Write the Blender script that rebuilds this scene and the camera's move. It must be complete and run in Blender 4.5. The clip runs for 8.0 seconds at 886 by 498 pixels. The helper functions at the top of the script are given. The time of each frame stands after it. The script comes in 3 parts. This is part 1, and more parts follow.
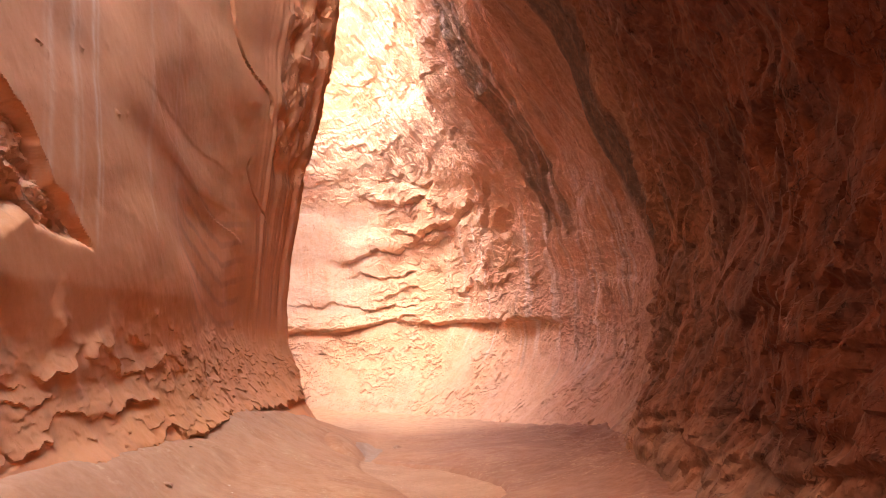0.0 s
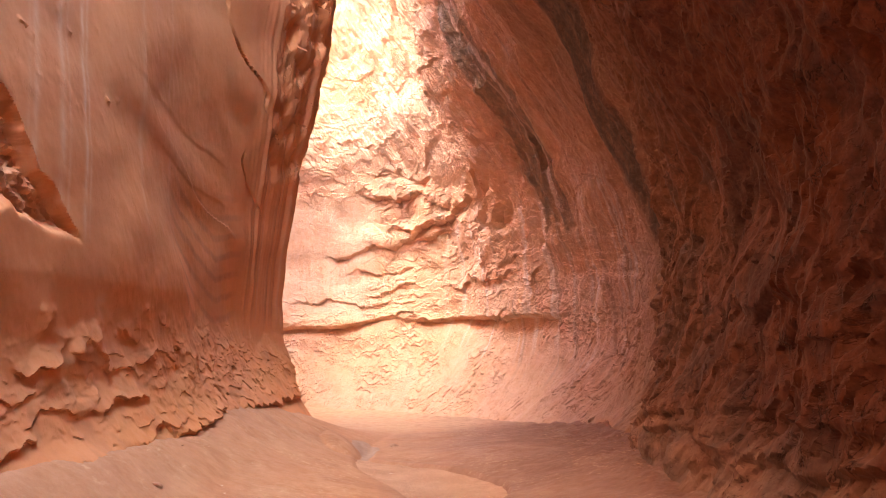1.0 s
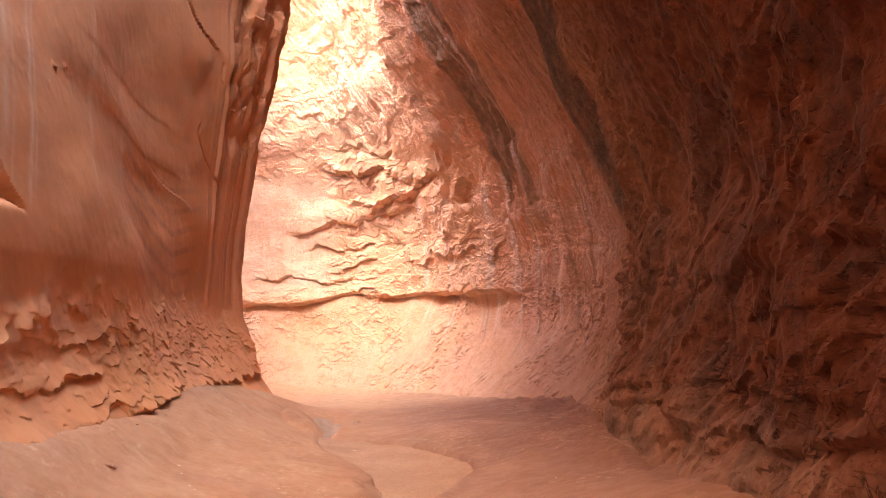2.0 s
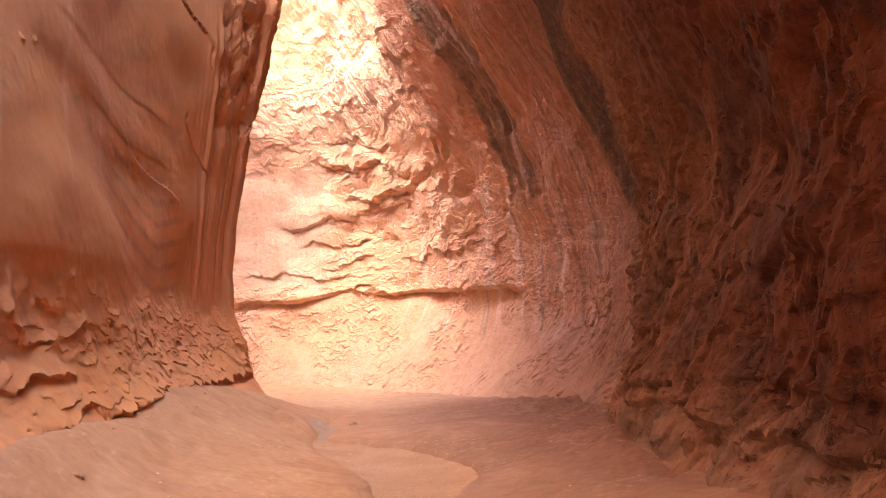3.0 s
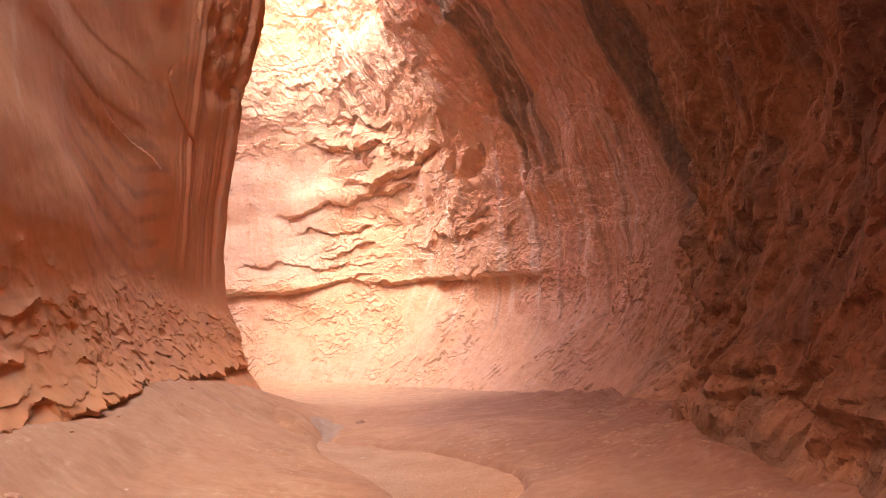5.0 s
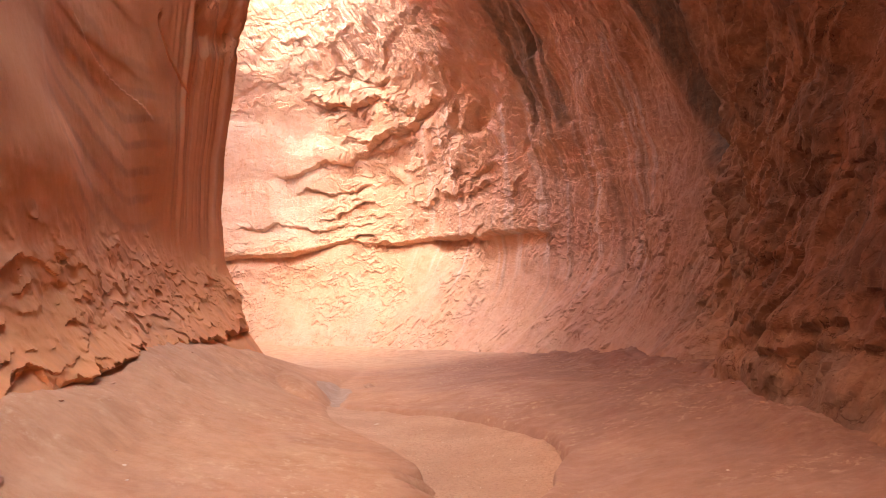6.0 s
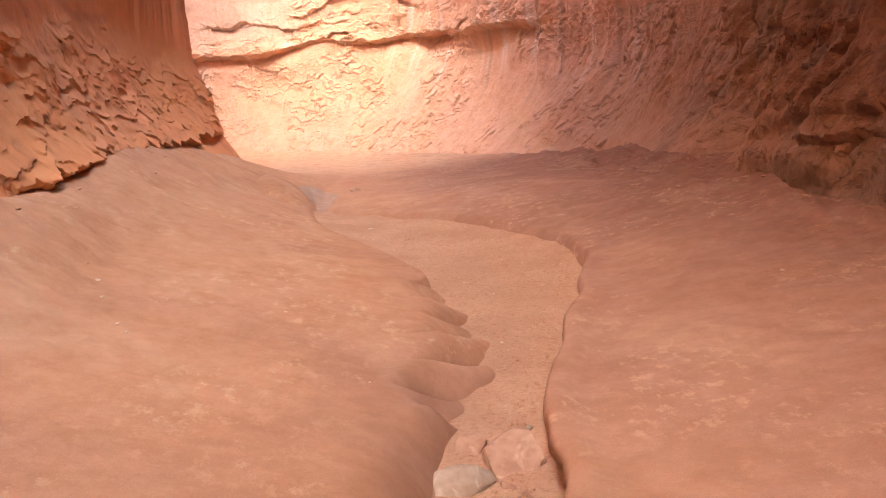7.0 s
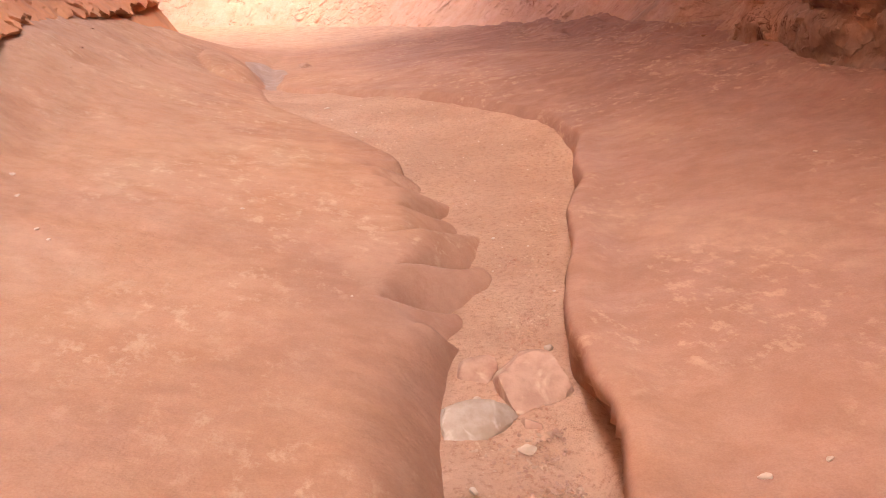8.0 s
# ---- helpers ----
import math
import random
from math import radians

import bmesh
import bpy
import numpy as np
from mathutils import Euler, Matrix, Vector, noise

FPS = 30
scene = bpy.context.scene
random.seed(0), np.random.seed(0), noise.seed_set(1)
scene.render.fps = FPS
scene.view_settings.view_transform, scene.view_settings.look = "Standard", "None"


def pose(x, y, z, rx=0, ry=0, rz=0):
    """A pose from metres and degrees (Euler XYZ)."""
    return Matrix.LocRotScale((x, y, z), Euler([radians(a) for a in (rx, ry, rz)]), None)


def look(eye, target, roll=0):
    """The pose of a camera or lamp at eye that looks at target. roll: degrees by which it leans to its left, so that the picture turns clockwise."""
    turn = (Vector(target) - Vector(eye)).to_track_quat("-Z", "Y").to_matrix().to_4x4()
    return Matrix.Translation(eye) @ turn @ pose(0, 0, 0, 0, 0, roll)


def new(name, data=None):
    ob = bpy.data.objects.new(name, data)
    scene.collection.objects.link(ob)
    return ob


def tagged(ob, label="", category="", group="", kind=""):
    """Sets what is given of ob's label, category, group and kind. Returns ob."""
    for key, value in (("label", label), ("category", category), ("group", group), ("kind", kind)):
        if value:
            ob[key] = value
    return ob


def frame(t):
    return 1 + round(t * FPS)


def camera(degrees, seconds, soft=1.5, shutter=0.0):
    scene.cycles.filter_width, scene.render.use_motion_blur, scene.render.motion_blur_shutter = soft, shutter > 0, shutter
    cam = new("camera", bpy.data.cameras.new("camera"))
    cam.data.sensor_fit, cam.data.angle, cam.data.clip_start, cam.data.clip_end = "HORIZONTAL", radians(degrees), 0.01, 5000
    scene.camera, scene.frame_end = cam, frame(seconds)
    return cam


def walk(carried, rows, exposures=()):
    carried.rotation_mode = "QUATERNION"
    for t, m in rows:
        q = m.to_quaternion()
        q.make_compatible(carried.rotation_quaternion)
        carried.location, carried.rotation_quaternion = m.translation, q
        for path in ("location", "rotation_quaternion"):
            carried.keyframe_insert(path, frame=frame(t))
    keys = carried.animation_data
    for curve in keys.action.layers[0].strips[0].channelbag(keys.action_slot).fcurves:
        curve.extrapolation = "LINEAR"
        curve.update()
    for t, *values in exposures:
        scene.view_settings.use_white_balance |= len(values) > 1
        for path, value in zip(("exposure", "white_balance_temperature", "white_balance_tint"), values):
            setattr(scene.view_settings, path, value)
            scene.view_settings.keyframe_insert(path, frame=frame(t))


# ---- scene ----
cam = camera(52.0, 8.0, soft=1.0)
METRES, EYE, TILT, LEAN, TURN = 7.0, 2.5, 5.0, 0.0, 0.0
ROWS = [
    (0.0, 0.0, 0.0, 0.0, 0.0, 0.0, -0.0),
    (0.5, -0.0054, 0.0406, -0.0098, -0.11, 0.02, -0.03),
    (1.0, -0.0094, 0.058, -0.0104, -0.27, -0.13, -0.14),
    (1.5, -0.0123, 0.0693, -0.0138, -2.3, -1.43, -0.27),
    (3.0, -0.0174, 0.2351, -0.0436, -2.91, -1.62, 0.12),
    (3.5, -0.0219, 0.3164, -0.0588, -2.9, -1.51, 0.44),
    (4.0, -0.0329, 0.3996, -0.0797, -3.28, -1.5, 0.42),
    (4.5, -0.0508, 0.4824, -0.0961, -3.27, -1.6, 0.38),
    (6.0, -0.1104, 0.6959, -0.1408, -3.81, -4.11, 1.11),
    (6.5, -0.1268, 0.7692, -0.1583, -3.8, -8.01, 2.01),
    (7.0, -0.1431, 0.8359, -0.1786, -5.63, -16.37, 1.87),
    (7.5, -0.1544, 0.8983, -0.1965, -7.72, -21.74, 1.83),
    (8.0, -0.162, 0.9589, -0.2099, -9.02, -24.07, 1.56),
]
walk(cam, [(t, pose(0, 0, EYE, TILT, LEAN, TURN) @ pose(METRES * x, METRES * y, METRES * z, 90 + pitch, roll, yaw)) for t, x, y, z, yaw, pitch, roll in ROWS], [(0.0, 4.9, 8500, 10), (6.5, 4.86, 8300, 10), (7.5, 4.96, 7900, 8), (8.0, 5.08, 7700, 8)])


# ---- light ----
world = bpy.data.worlds.new("sky")
scene.world = world
world.use_nodes = True
wn = world.node_tree
sky = wn.nodes.new("ShaderNodeTexSky")
sky.sky_type, sky.sun_disc = "NISHITA", False
SUN_UP, SUN_ROUND = 52.0, 213.0
sky.sun_elevation, sky.sun_rotation = radians(SUN_UP), radians(SUN_ROUND)
wn.links.new(sky.outputs[0], wn.nodes["Background"].inputs[0])
wn.nodes["Background"].inputs[1].default_value = 0.15
sun = new("sun", bpy.data.lights.new("sun", "SUN"))
sun.data.energy, sun.data.angle, sun.data.color = 0.045, radians(35), (1.0, 0.97, 0.94)
sun_way = Vector((math.sin(radians(SUN_ROUND)) * math.cos(radians(SUN_UP)), math.cos(radians(SUN_ROUND)) * math.cos(radians(SUN_UP)), math.sin(radians(SUN_UP))))
sun.matrix_world = look(sun_way * 60, (0, 0, 0))

# ---- materials ----
def shader(name):
    m = bpy.data.materials.new(name)
    m.use_nodes = True
    return m, m.node_tree.nodes, m.node_tree.links, m.node_tree.nodes["Principled BSDF"]


def wired(nodes, links, kind, inputs=(), **values):
    n = nodes.new(kind)
    for key, value in values.items():
        setattr(n, key, value)
    for key, value in dict(inputs).items():
        if isinstance(value, bpy.types.NodeSocket):
            links.new(value, n.inputs[key])
        else:
            n.inputs[key].default_value = value
    return n


def grain(nodes, links, where, scale, detail=4.0, roughness=0.55, stretch=None, distortion=0.0):
    """Noise at a real-world scale; stretch squeezes or draws it out along the axes."""
    if stretch:
        where = wired(nodes, links, "ShaderNodeMapping", {"Vector": where, "Scale": stretch}).outputs[0]
    return wired(nodes, links, "ShaderNodeTexNoise", {"Vector": where, "Scale": scale, "Detail": detail, "Roughness": roughness, "Distortion": distortion}).outputs["Fac"]


def step(nodes, links, value, a, b, low=0.0, high=1.0):
    return wired(nodes, links, "ShaderNodeMapRange", {"Value": value, "From Min": a, "From Max": b, "To Min": low, "To Max": high}, interpolation_type="SMOOTHSTEP").outputs[0]


def mixed(nodes, links, fac, a, b, how="MIX"):
    n = wired(nodes, links, "ShaderNodeMix", {"Factor": fac}, data_type="RGBA", blend_type=how)
    for i, v in ((6, a), (7, b)):
        if isinstance(v, bpy.types.NodeSocket):
            links.new(v, n.inputs[i])
        else:
            n.inputs[i].default_value = (*v, 1)
    return n.outputs[2]


def times(nodes, links, a, b):
    n = nodes.new("ShaderNodeMath")
    n.operation = "MULTIPLY"
    for i, v in ((0, a), (1, b)):
        if isinstance(v, bpy.types.NodeSocket):
            links.new(v, n.inputs[i])
        else:
            n.inputs[i].default_value = v
    return n.outputs[0]


def sandstone(name, warm, deep, rosy, dark, pale, bed=0.25, relief=1.0, speck=0.0, streak=0.14, shade_tint=None, blot=0.22, mottled=0.55, blotted=3.0, scarp=0.0, slit=0.0):
    """Desert sandstone: warm body with rosier and deeper clouds, thin bedding; varnish, pale runs, painted light and
    shade from the mesh's own layers.
    """
    m, n, l, out = shader(name)
    where = wired(n, l, "ShaderNodeTexCoord").outputs["Object"]
    clouds = step(n, l, grain(n, l, where, 0.35, 5, 0.6, None, 0.6), 0.35, 0.7)
    mottle = step(n, l, grain(n, l, where, 2.3, 6, 0.65, None, 0.4), 0.35, 0.72)
    if shade_tint:
        # a second palette takes over: painted shade on right wall, pinker rock on floor
        tinted = wired(n, l, "ShaderNodeAttribute", attribute_name="shade_tint").outputs["Fac"]
        warm, deep, rosy, dark, pale = (mixed(n, l, tinted, a, b) for a, b in zip((warm, deep, rosy, dark, pale), shade_tint))
    c = mixed(n, l, clouds, warm, rosy)
    c = mixed(n, l, times(n, l, mottle, mottled), c, deep)
    # thin beds, bent a little
    bent = wired(n, l, "ShaderNodeTexNoise", {"Vector": where, "Scale": 0.25, "Detail": 2.0}).outputs["Color"]
    shift = wired(n, l, "ShaderNodeVectorMath", {0: bent, 1: (0.6, 0.6, 0.6)}, operation="MULTIPLY").outputs[0]
    moved = wired(n, l, "ShaderNodeVectorMath", {0: where, 1: shift}, operation="ADD").outputs[0]
    beds = grain(n, l, moved, 1.0, 5, 0.7, (0.25, 0.25, 7.0))
    c = mixed(n, l, times(n, l, step(n, l, beds, 0.45, 0.65), bed), c, deep)
    # runs of water down the face
    place = wired(n, l, "ShaderNodeAttribute", attribute_name="along").outputs["Fac"]
    height = wired(n, l, "ShaderNodeSeparateXYZ", {0: where}).outputs[2]
    face = wired(n, l, "ShaderNodeCombineXYZ", {0: place, 2: height}).outputs[0]
    runs = grain(n, l, face, 1.0, 5, 0.65, (3.0, 1.0, 0.10))
    c = mixed(n, l, step(n, l, runs, 0.5, 0.72, 0.0, streak), c, pale)
    c = mixed(n, l, step(n, l, runs, 0.48, 0.28, 0.0, streak * 1.2), c, deep)
    stain_shade = wired(n, l, "ShaderNodeAttribute", attribute_name="varnish_shade").outputs["Fac"]
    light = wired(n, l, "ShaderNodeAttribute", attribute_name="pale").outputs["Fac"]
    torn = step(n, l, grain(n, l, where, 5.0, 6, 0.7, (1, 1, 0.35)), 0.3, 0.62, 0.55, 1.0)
    c = mixed(n, l, times(n, l, stain_shade, torn), c, dark)
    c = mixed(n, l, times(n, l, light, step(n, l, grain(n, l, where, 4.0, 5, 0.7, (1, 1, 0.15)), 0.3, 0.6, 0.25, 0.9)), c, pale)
    if speck:
        chips = step(n, l, grain(n, l, where, 11.0, 7, 0.72, (1.0, 0.6, 1.0)), 0.52, 0.64)
        zone = step(n, l, grain(n, l, where, 0.8, 3, 0.6), 0.42, 0.6)
        c = mixed(n, l, times(n, l, times(n, l, chips, zone), speck), c, pale)
    blots = grain(n, l, where, 6.5, 9, 0.72, None, 0.3)
    spots = step(n, l, blots, 0.40, 0.62, blot, 0.0)
    if shade_tint:
        spots = times(n, l, spots, step(n, l, tinted, 0, 1, 1.0, blotted))
    c = mixed(n, l, spots, c, deep, 'MULTIPLY')
    fine = grain(n, l, where, 140 if speck else 25, 2, 0.6)
    c = mixed(n, l, step(n, l, fine, 0.3, 0.75, 0.0, 0.16 if speck else 0.08), c, deep, "MULTIPLY")
    cut = None
    if slit:
        # thin broken joints, coloured darker than the face
        vein = wired(n, l, "ShaderNodeMath", {0: grain(n, l, where, 3.2, 5, 0.6, (1, 1, 0.55), 0.5), 1: 0.5}, operation="SUBTRACT").outputs[0]
        vein = wired(n, l, "ShaderNodeMath", {0: vein}, operation="ABSOLUTE").outputs[0]
        here = step(n, l, grain(n, l, where, 1.9, 4, 0.6), 0.53, 0.60)
        cut = times(n, l, step(n, l, vein, 0.003, 0.016, 1.0, 0.0), here)
        c = mixed(n, l, times(n, l, cut, slit), c, deep, "MULTIPLY")
    l.new(c, out.inputs["Base Color"])
    l.new(step(n, l, mottle, 0, 1, 0.82, 0.95), out.inputs["Roughness"])
    out.inputs["Specular IOR Level"].default_value = 0.25
    big = grain(n, l, where, 9 if speck else 3.5, 8 if speck else 3, 0.6, (1, 1, 0.8))
    b1 = wired(n, l, "ShaderNodeBump", {"Height": big, "Strength": 0.75 * relief, "Distance": 0.035})
    last = b1
    if speck:
        last = wired(n, l, "ShaderNodeBump", {"Height": grain(n, l, where, 55, 6, 0.7), "Strength": 0.35 * relief, "Distance": 0.012, "Normal": b1.outputs[0]})
    if scarp:
        # skins a few millimetres thick that end in crisp steps
        for size, levels, thick in ((1.3, 11.0, 0.034), (4.5, 6.0, 0.006)):
            v = times(n, l, grain(n, l, where, size, 5, 0.58, (1, 1, 1.5), 0.3), levels)
            part_of = wired(n, l, "ShaderNodeMath", {0: v}, operation="FRACT").outputs[0]
            whole = wired(n, l, "ShaderNodeMath", {0: v}, operation="FLOOR").outputs[0]
            height = wired(n, l, "ShaderNodeMath", {0: whole, 1: step(n, l, part_of, 0.8, 1.0)}, operation="ADD").outputs[0]
            last = wired(n, l, "ShaderNodeBump", {"Height": height, "Strength": scarp, "Distance": thick, "Normal": last.outputs[0]})
    if cut:
        last = wired(n, l, "ShaderNodeBump", {"Height": cut, "Strength": slit, "Distance": 0.03, "Normal": last.outputs[0]}, invert=True)
    l.new(last.outputs[0], out.inputs["Normal"])
    return m


ROCK_LEFT = sandstone("sandstone_left", (0.69, 0.298, 0.135), (0.62, 0.245, 0.100), (0.67, 0.293, 0.152), (0.38, 0.17, 0.10), (0.75, 0.49, 0.35), 0.03, 0.10, streak=0.05, blot=0.03, mottled=0.15, slit=0.12)
# the second palette holds the right wall's shade as darker, redder colour
ROCK_FAR = sandstone("sandstone_far", (0.69, 0.43, 0.295), (0.60, 0.325, 0.20), (0.69, 0.435, 0.33), (0.21, 0.17, 0.135), (0.74, 0.60, 0.53), 0.12, 0.35, streak=0.17, shade_tint=((0.155, 0.042, 0.020), (0.11, 0.025, 0.011), (0.14, 0.045, 0.031), (0.072, 0.038, 0.037), (0.21, 0.072, 0.043)), blot=0.13, scarp=0.6, slit=0.7)
ROCK_FLOOR = sandstone("slickrock", (0.55, 0.292, 0.170), (0.47, 0.234, 0.128), (0.53, 0.284, 0.178), (0.32, 0.150, 0.098), (0.68, 0.47, 0.31), 0.0, 0.45, 0.55, 0.0, shade_tint=((0.44, 0.240, 0.166), (0.375, 0.189, 0.124), (0.44, 0.246, 0.184), (0.26, 0.122, 0.09), (0.64, 0.42, 0.28)), blot=0.14, mottled=0.75, blotted=1.0)


def sand_material():
    m, n, l, out = shader("sand")
    where = wired(n, l, "ShaderNodeTexCoord").outputs["Object"]
    c = mixed(n, l, step(n, l, grain(n, l, where, 1.5, 6, 0.65), 0.35, 0.65), (0.58, 0.345, 0.232), (0.50, 0.285, 0.185))
    c = mixed(n, l, step(n, l, grain(n, l, where, 30, 8, 0.85), 0.48, 0.62, 0, 0.8), c, (0.36, 0.18, 0.11))
    c = mixed(n, l, step(n, l, grain(n, l, where, 80, 4, 0.8), 0.6, 0.68, 0, 0.6), c, (0.66, 0.47, 0.34))
    l.new(c, out.inputs["Base Color"])
    out.inputs["Roughness"].default_value, out.inputs["Specular IOR Level"].default_value = 0.95, 0.2
    b1 = wired(n, l, "ShaderNodeBump", {"Height": grain(n, l, where, 18, 8, 0.75), "Strength": 0.7, "Distance": 0.03})
    b2 = wired(n, l, "ShaderNodeBump", {"Height": grain(n, l, where, 120, 4, 0.7), "Strength": 0.6, "Distance": 0.008, "Normal": b1.outputs[0]})
    l.new(b2.outputs[0], out.inputs["Normal"])
    return m


def stone_material(name, a, b, spot):
    m, n, l, out = shader(name)
    where = wired(n, l, "ShaderNodeTexCoord").outputs["Object"]
    chance = wired(n, l, "ShaderNodeObjectInfo").outputs["Random"]
    c = mixed(n, l, step(n, l, grain(n, l, where, 9, 6, 0.65), 0.35, 0.65), a, b)
    c = mixed(n, l, step(n, l, grain(n, l, where, 4, 4, 0.6, None, 1.0), 0.50, 0.60, 0, 0.8), c, spot)
    c = mixed(n, l, times(n, l, chance, 0.25), c, b)
    l.new(c, out.inputs["Base Color"])
    out.inputs["Roughness"].default_value, out.inputs["Specular IOR Level"].default_value = 0.88, 0.3
    b1 = wired(n, l, "ShaderNodeBump", {"Height": grain(n, l, where, 30, 8, 0.7), "Strength": 0.6, "Distance": 0.012})
    l.new(b1.outputs[0], out.inputs["Normal"])
    return m


SAND = sand_material()
STONE_GREY = stone_material("grey_stone", (0.47, 0.36, 0.28), (0.36, 0.25, 0.18), (0.66, 0.55, 0.46))
STONE_RED = stone_material("red_stone", (0.50, 0.30, 0.21), (0.38, 0.205, 0.14), (0.60, 0.42, 0.29))
STONE_PALE = stone_material("pale_stone", (0.68, 0.52, 0.40), (0.58, 0.41, 0.30), (0.74, 0.62, 0.50))
STONE_SAND = stone_material("sandy_stone", (0.56, 0.31, 0.19), (0.42, 0.20, 0.13), (0.64, 0.44, 0.30))
SILT = stone_material("grey_silt", (0.42, 0.27, 0.20), (0.37, 0.23, 0.165), (0.46, 0.32, 0.25))

# ---- numbers: smooth curves, noise ----
def smooth(a, b, v):
    t = np.clip((v - a) / (b - a), 0, 1)
    return t * t * (3 - 2 * t)


def spline(knots, values, v):
    """A smooth curve through (knots, values), Hermite with finite differences; flat beyond the ends."""
    k, p = np.asarray(knots, float), np.asarray(values, float)
    m = np.gradient(p, k)
    v = np.clip(v, k[0], k[-1])
    i = np.clip(np.searchsorted(k, v, side="right") - 1, 0, len(k) - 2)
    h = k[i + 1] - k[i]
    t = (v - k[i]) / h
    t2, t3 = t * t, t * t * t
    return (2 * t3 - 3 * t2 + 1) * p[i] + (t3 - 2 * t2 + t) * h * m[i] + (3 * t2 - 2 * t3) * p[i + 1] + (t3 - t2) * h * m[i + 1]


def along(stations):
    """Arc length at each station of a plan line, for its parameter."""
    a = np.asarray(stations, float)
    return np.concatenate([[0], np.cumsum(np.hypot(*np.diff(a[:, :2], axis=0).T))])


# ---- plan of the canyon: x, y of the wall line at breast height, its lean (x, y) at 10 m up, and its flare at the foot ----
RIGHT = [
    (3.9, -14, -2.8, 0.3, 0.4), (3.4, -4, -2.8, 0, 0.5), (3.2, 4, -3.0, 0, 0.6), (3.3, 9.5, -3.3, 0, 0.6), (3.5, 12.5, -3.1, 0, 0.6),
    (4.0, 16, -2.4, -0.2, 0.7), (4.75, 20, -2.6, -0.5, 0.8), (5.05, 23.5, -2.8, -0.8, 0.75), (4.5, 29, -2.9, -1.4, 0.7), (2.4, 34.6, -2.1, -2.6, 0.65),
    (-0.5, 39.2, -0.7, -3.0, 0.6), (-5.5, 42, 0, -2.5, 0.6), (-12, 42, 0.5, -3, 0.6), (-20, 38, 4, -5, 0.6), (-25, 29, 8, -2, 0.5),
]
LEFT = [
    (-4.2, -14, -1.6, 0, 0.5), (-4.2, -4, -1.6, 0, 0.6), (-4.05, 4, -1.6, 0, 0.7), (-4.1, 9, -1.5, 0, 0.75), (-4.25, 14, -1.1, 0, 0.8),
    (-4.5, 18, -0.4, 0, 0.75), (-4.5, 21, 0.5, 0, 0.8), (-4.25, 23.0, 1.05, 0, 0.6), (-4.15, 24.1, 1.2, 0, 0.55), (-4.7, 25.2, 1.3, 0.3, 0.6), (-8, 27.2, 0.4, 3, 0.5), (-16, 28.5, 1, 5, 0.5), (-25, 28.5, 3, 5, 0.5),
]
ARC_RIGHT, ARC_LEFT = along(RIGHT), along(LEFT)


def wall_base(stations, arc, s, z, side, bend):
    """Points of a wall's smooth face at arc length s and height z, and its inward normal in plan."""
    a = np.asarray(stations, float)
    x, y, lx, ly, flare = (spline(arc, a[:, i], s) for i in range(5))
    e = 0.05
    tx, ty = (spline(arc, a[:, 0], s + e) - spline(arc, a[:, 0], s - e)), (spline(arc, a[:, 1], s + e) - spline(arc, a[:, 1], s - e))
    n = np.hypot(tx, ty) + 1e-9
    nx, ny = -ty / n * side, tx / n * side
    up = np.clip((z - bend) / (10 - bend), 0, None)
    more, fall = (0.5, 2.6) if side > 0 else (0.15, 3.2)
    over = np.where(up < 1, up ** (1.6 if side > 0 else 1.1), 1 + more * (1 - np.exp(-fall * np.clip(up - 1, 0, None))))
    foot = flare * np.clip((2.6 - z) / 2.0, 0, 2.2) ** 2
    return x + lx * over + nx * foot, y + ly * over + ny * foot, nx, ny


# ---- ground ----
def valley(y):
    return spline((-16, 0, 5, 9, 11, 13, 14.5, 17, 20, 23, 30, 46), (-0.6, -0.6, -0.7, -0.55, -0.2, 0.1, 0.1, -0.9, -1.6, -1.7, -1.2, -2), y)


def ground_height(x, y):
    """The slickrock floor: a shallow trough that rises to both walls, with no channel yet."""
    v = valley(y)
    low = spline((-16, 0, 5, 9, 11, 13, 15, 18, 22, 30, 46), (1.3, 0.95, 0.45, 0.16, 0.06, -0.03, -0.14, -0.21, -0.42, -0.8, -1.1), y)
    hl = spline((-16, 0, 5, 9, 13, 17, 21, 24, 28, 46), (1.7, 1.4, 1.0, 0.85, 0.78, 0.88, 0.72, 0.38, -0.5, -0.9), y)
    hr = spline((-16, 0, 5, 9, 13, 15, 21, 26, 30, 46), (1.8, 1.5, 1.1, 0.9, 0.8, 0.77, 0.4, -0.05, -0.4, -0.8), y)
    dl, dr = np.clip((v - x) / (v + 3.9), 0, 1.5), np.clip((x - v) / (3.6 + np.clip(y - 14, 0, 6) * 0.2 - v), 0, 1.5)
    bank = spline((0, 6, 8, 12, 14.5, 18, 22, 26), (0.2, 0.38, 0.40, 0.34, 0.16, 0.05, 0.0, 0.0), y) * smooth(-2.7, -3.7, x)
    return low + bank + (hl - low) * dl ** (1.45 - 0.45 * smooth(18.5, 22, y)) + (hr - low) * dr ** 1.35

def lattice(ix, iy, seed):
    """A random number from 0 to 1 for each cell of a lattice."""
    h = (ix.astype(np.int64) * 374761393 + iy.astype(np.int64) * 668265263 + seed * 1442695041) & 0xFFFFFFFF
    h = ((h ^ (h >> 13)) * 1274126177) & 0xFFFFFFFF
    h = ((h ^ (h >> 16)) * 2246822519) & 0xFFFFFFFF
    return ((h ^ (h >> 15)) & 0xFFFFFF) / 16777216.0


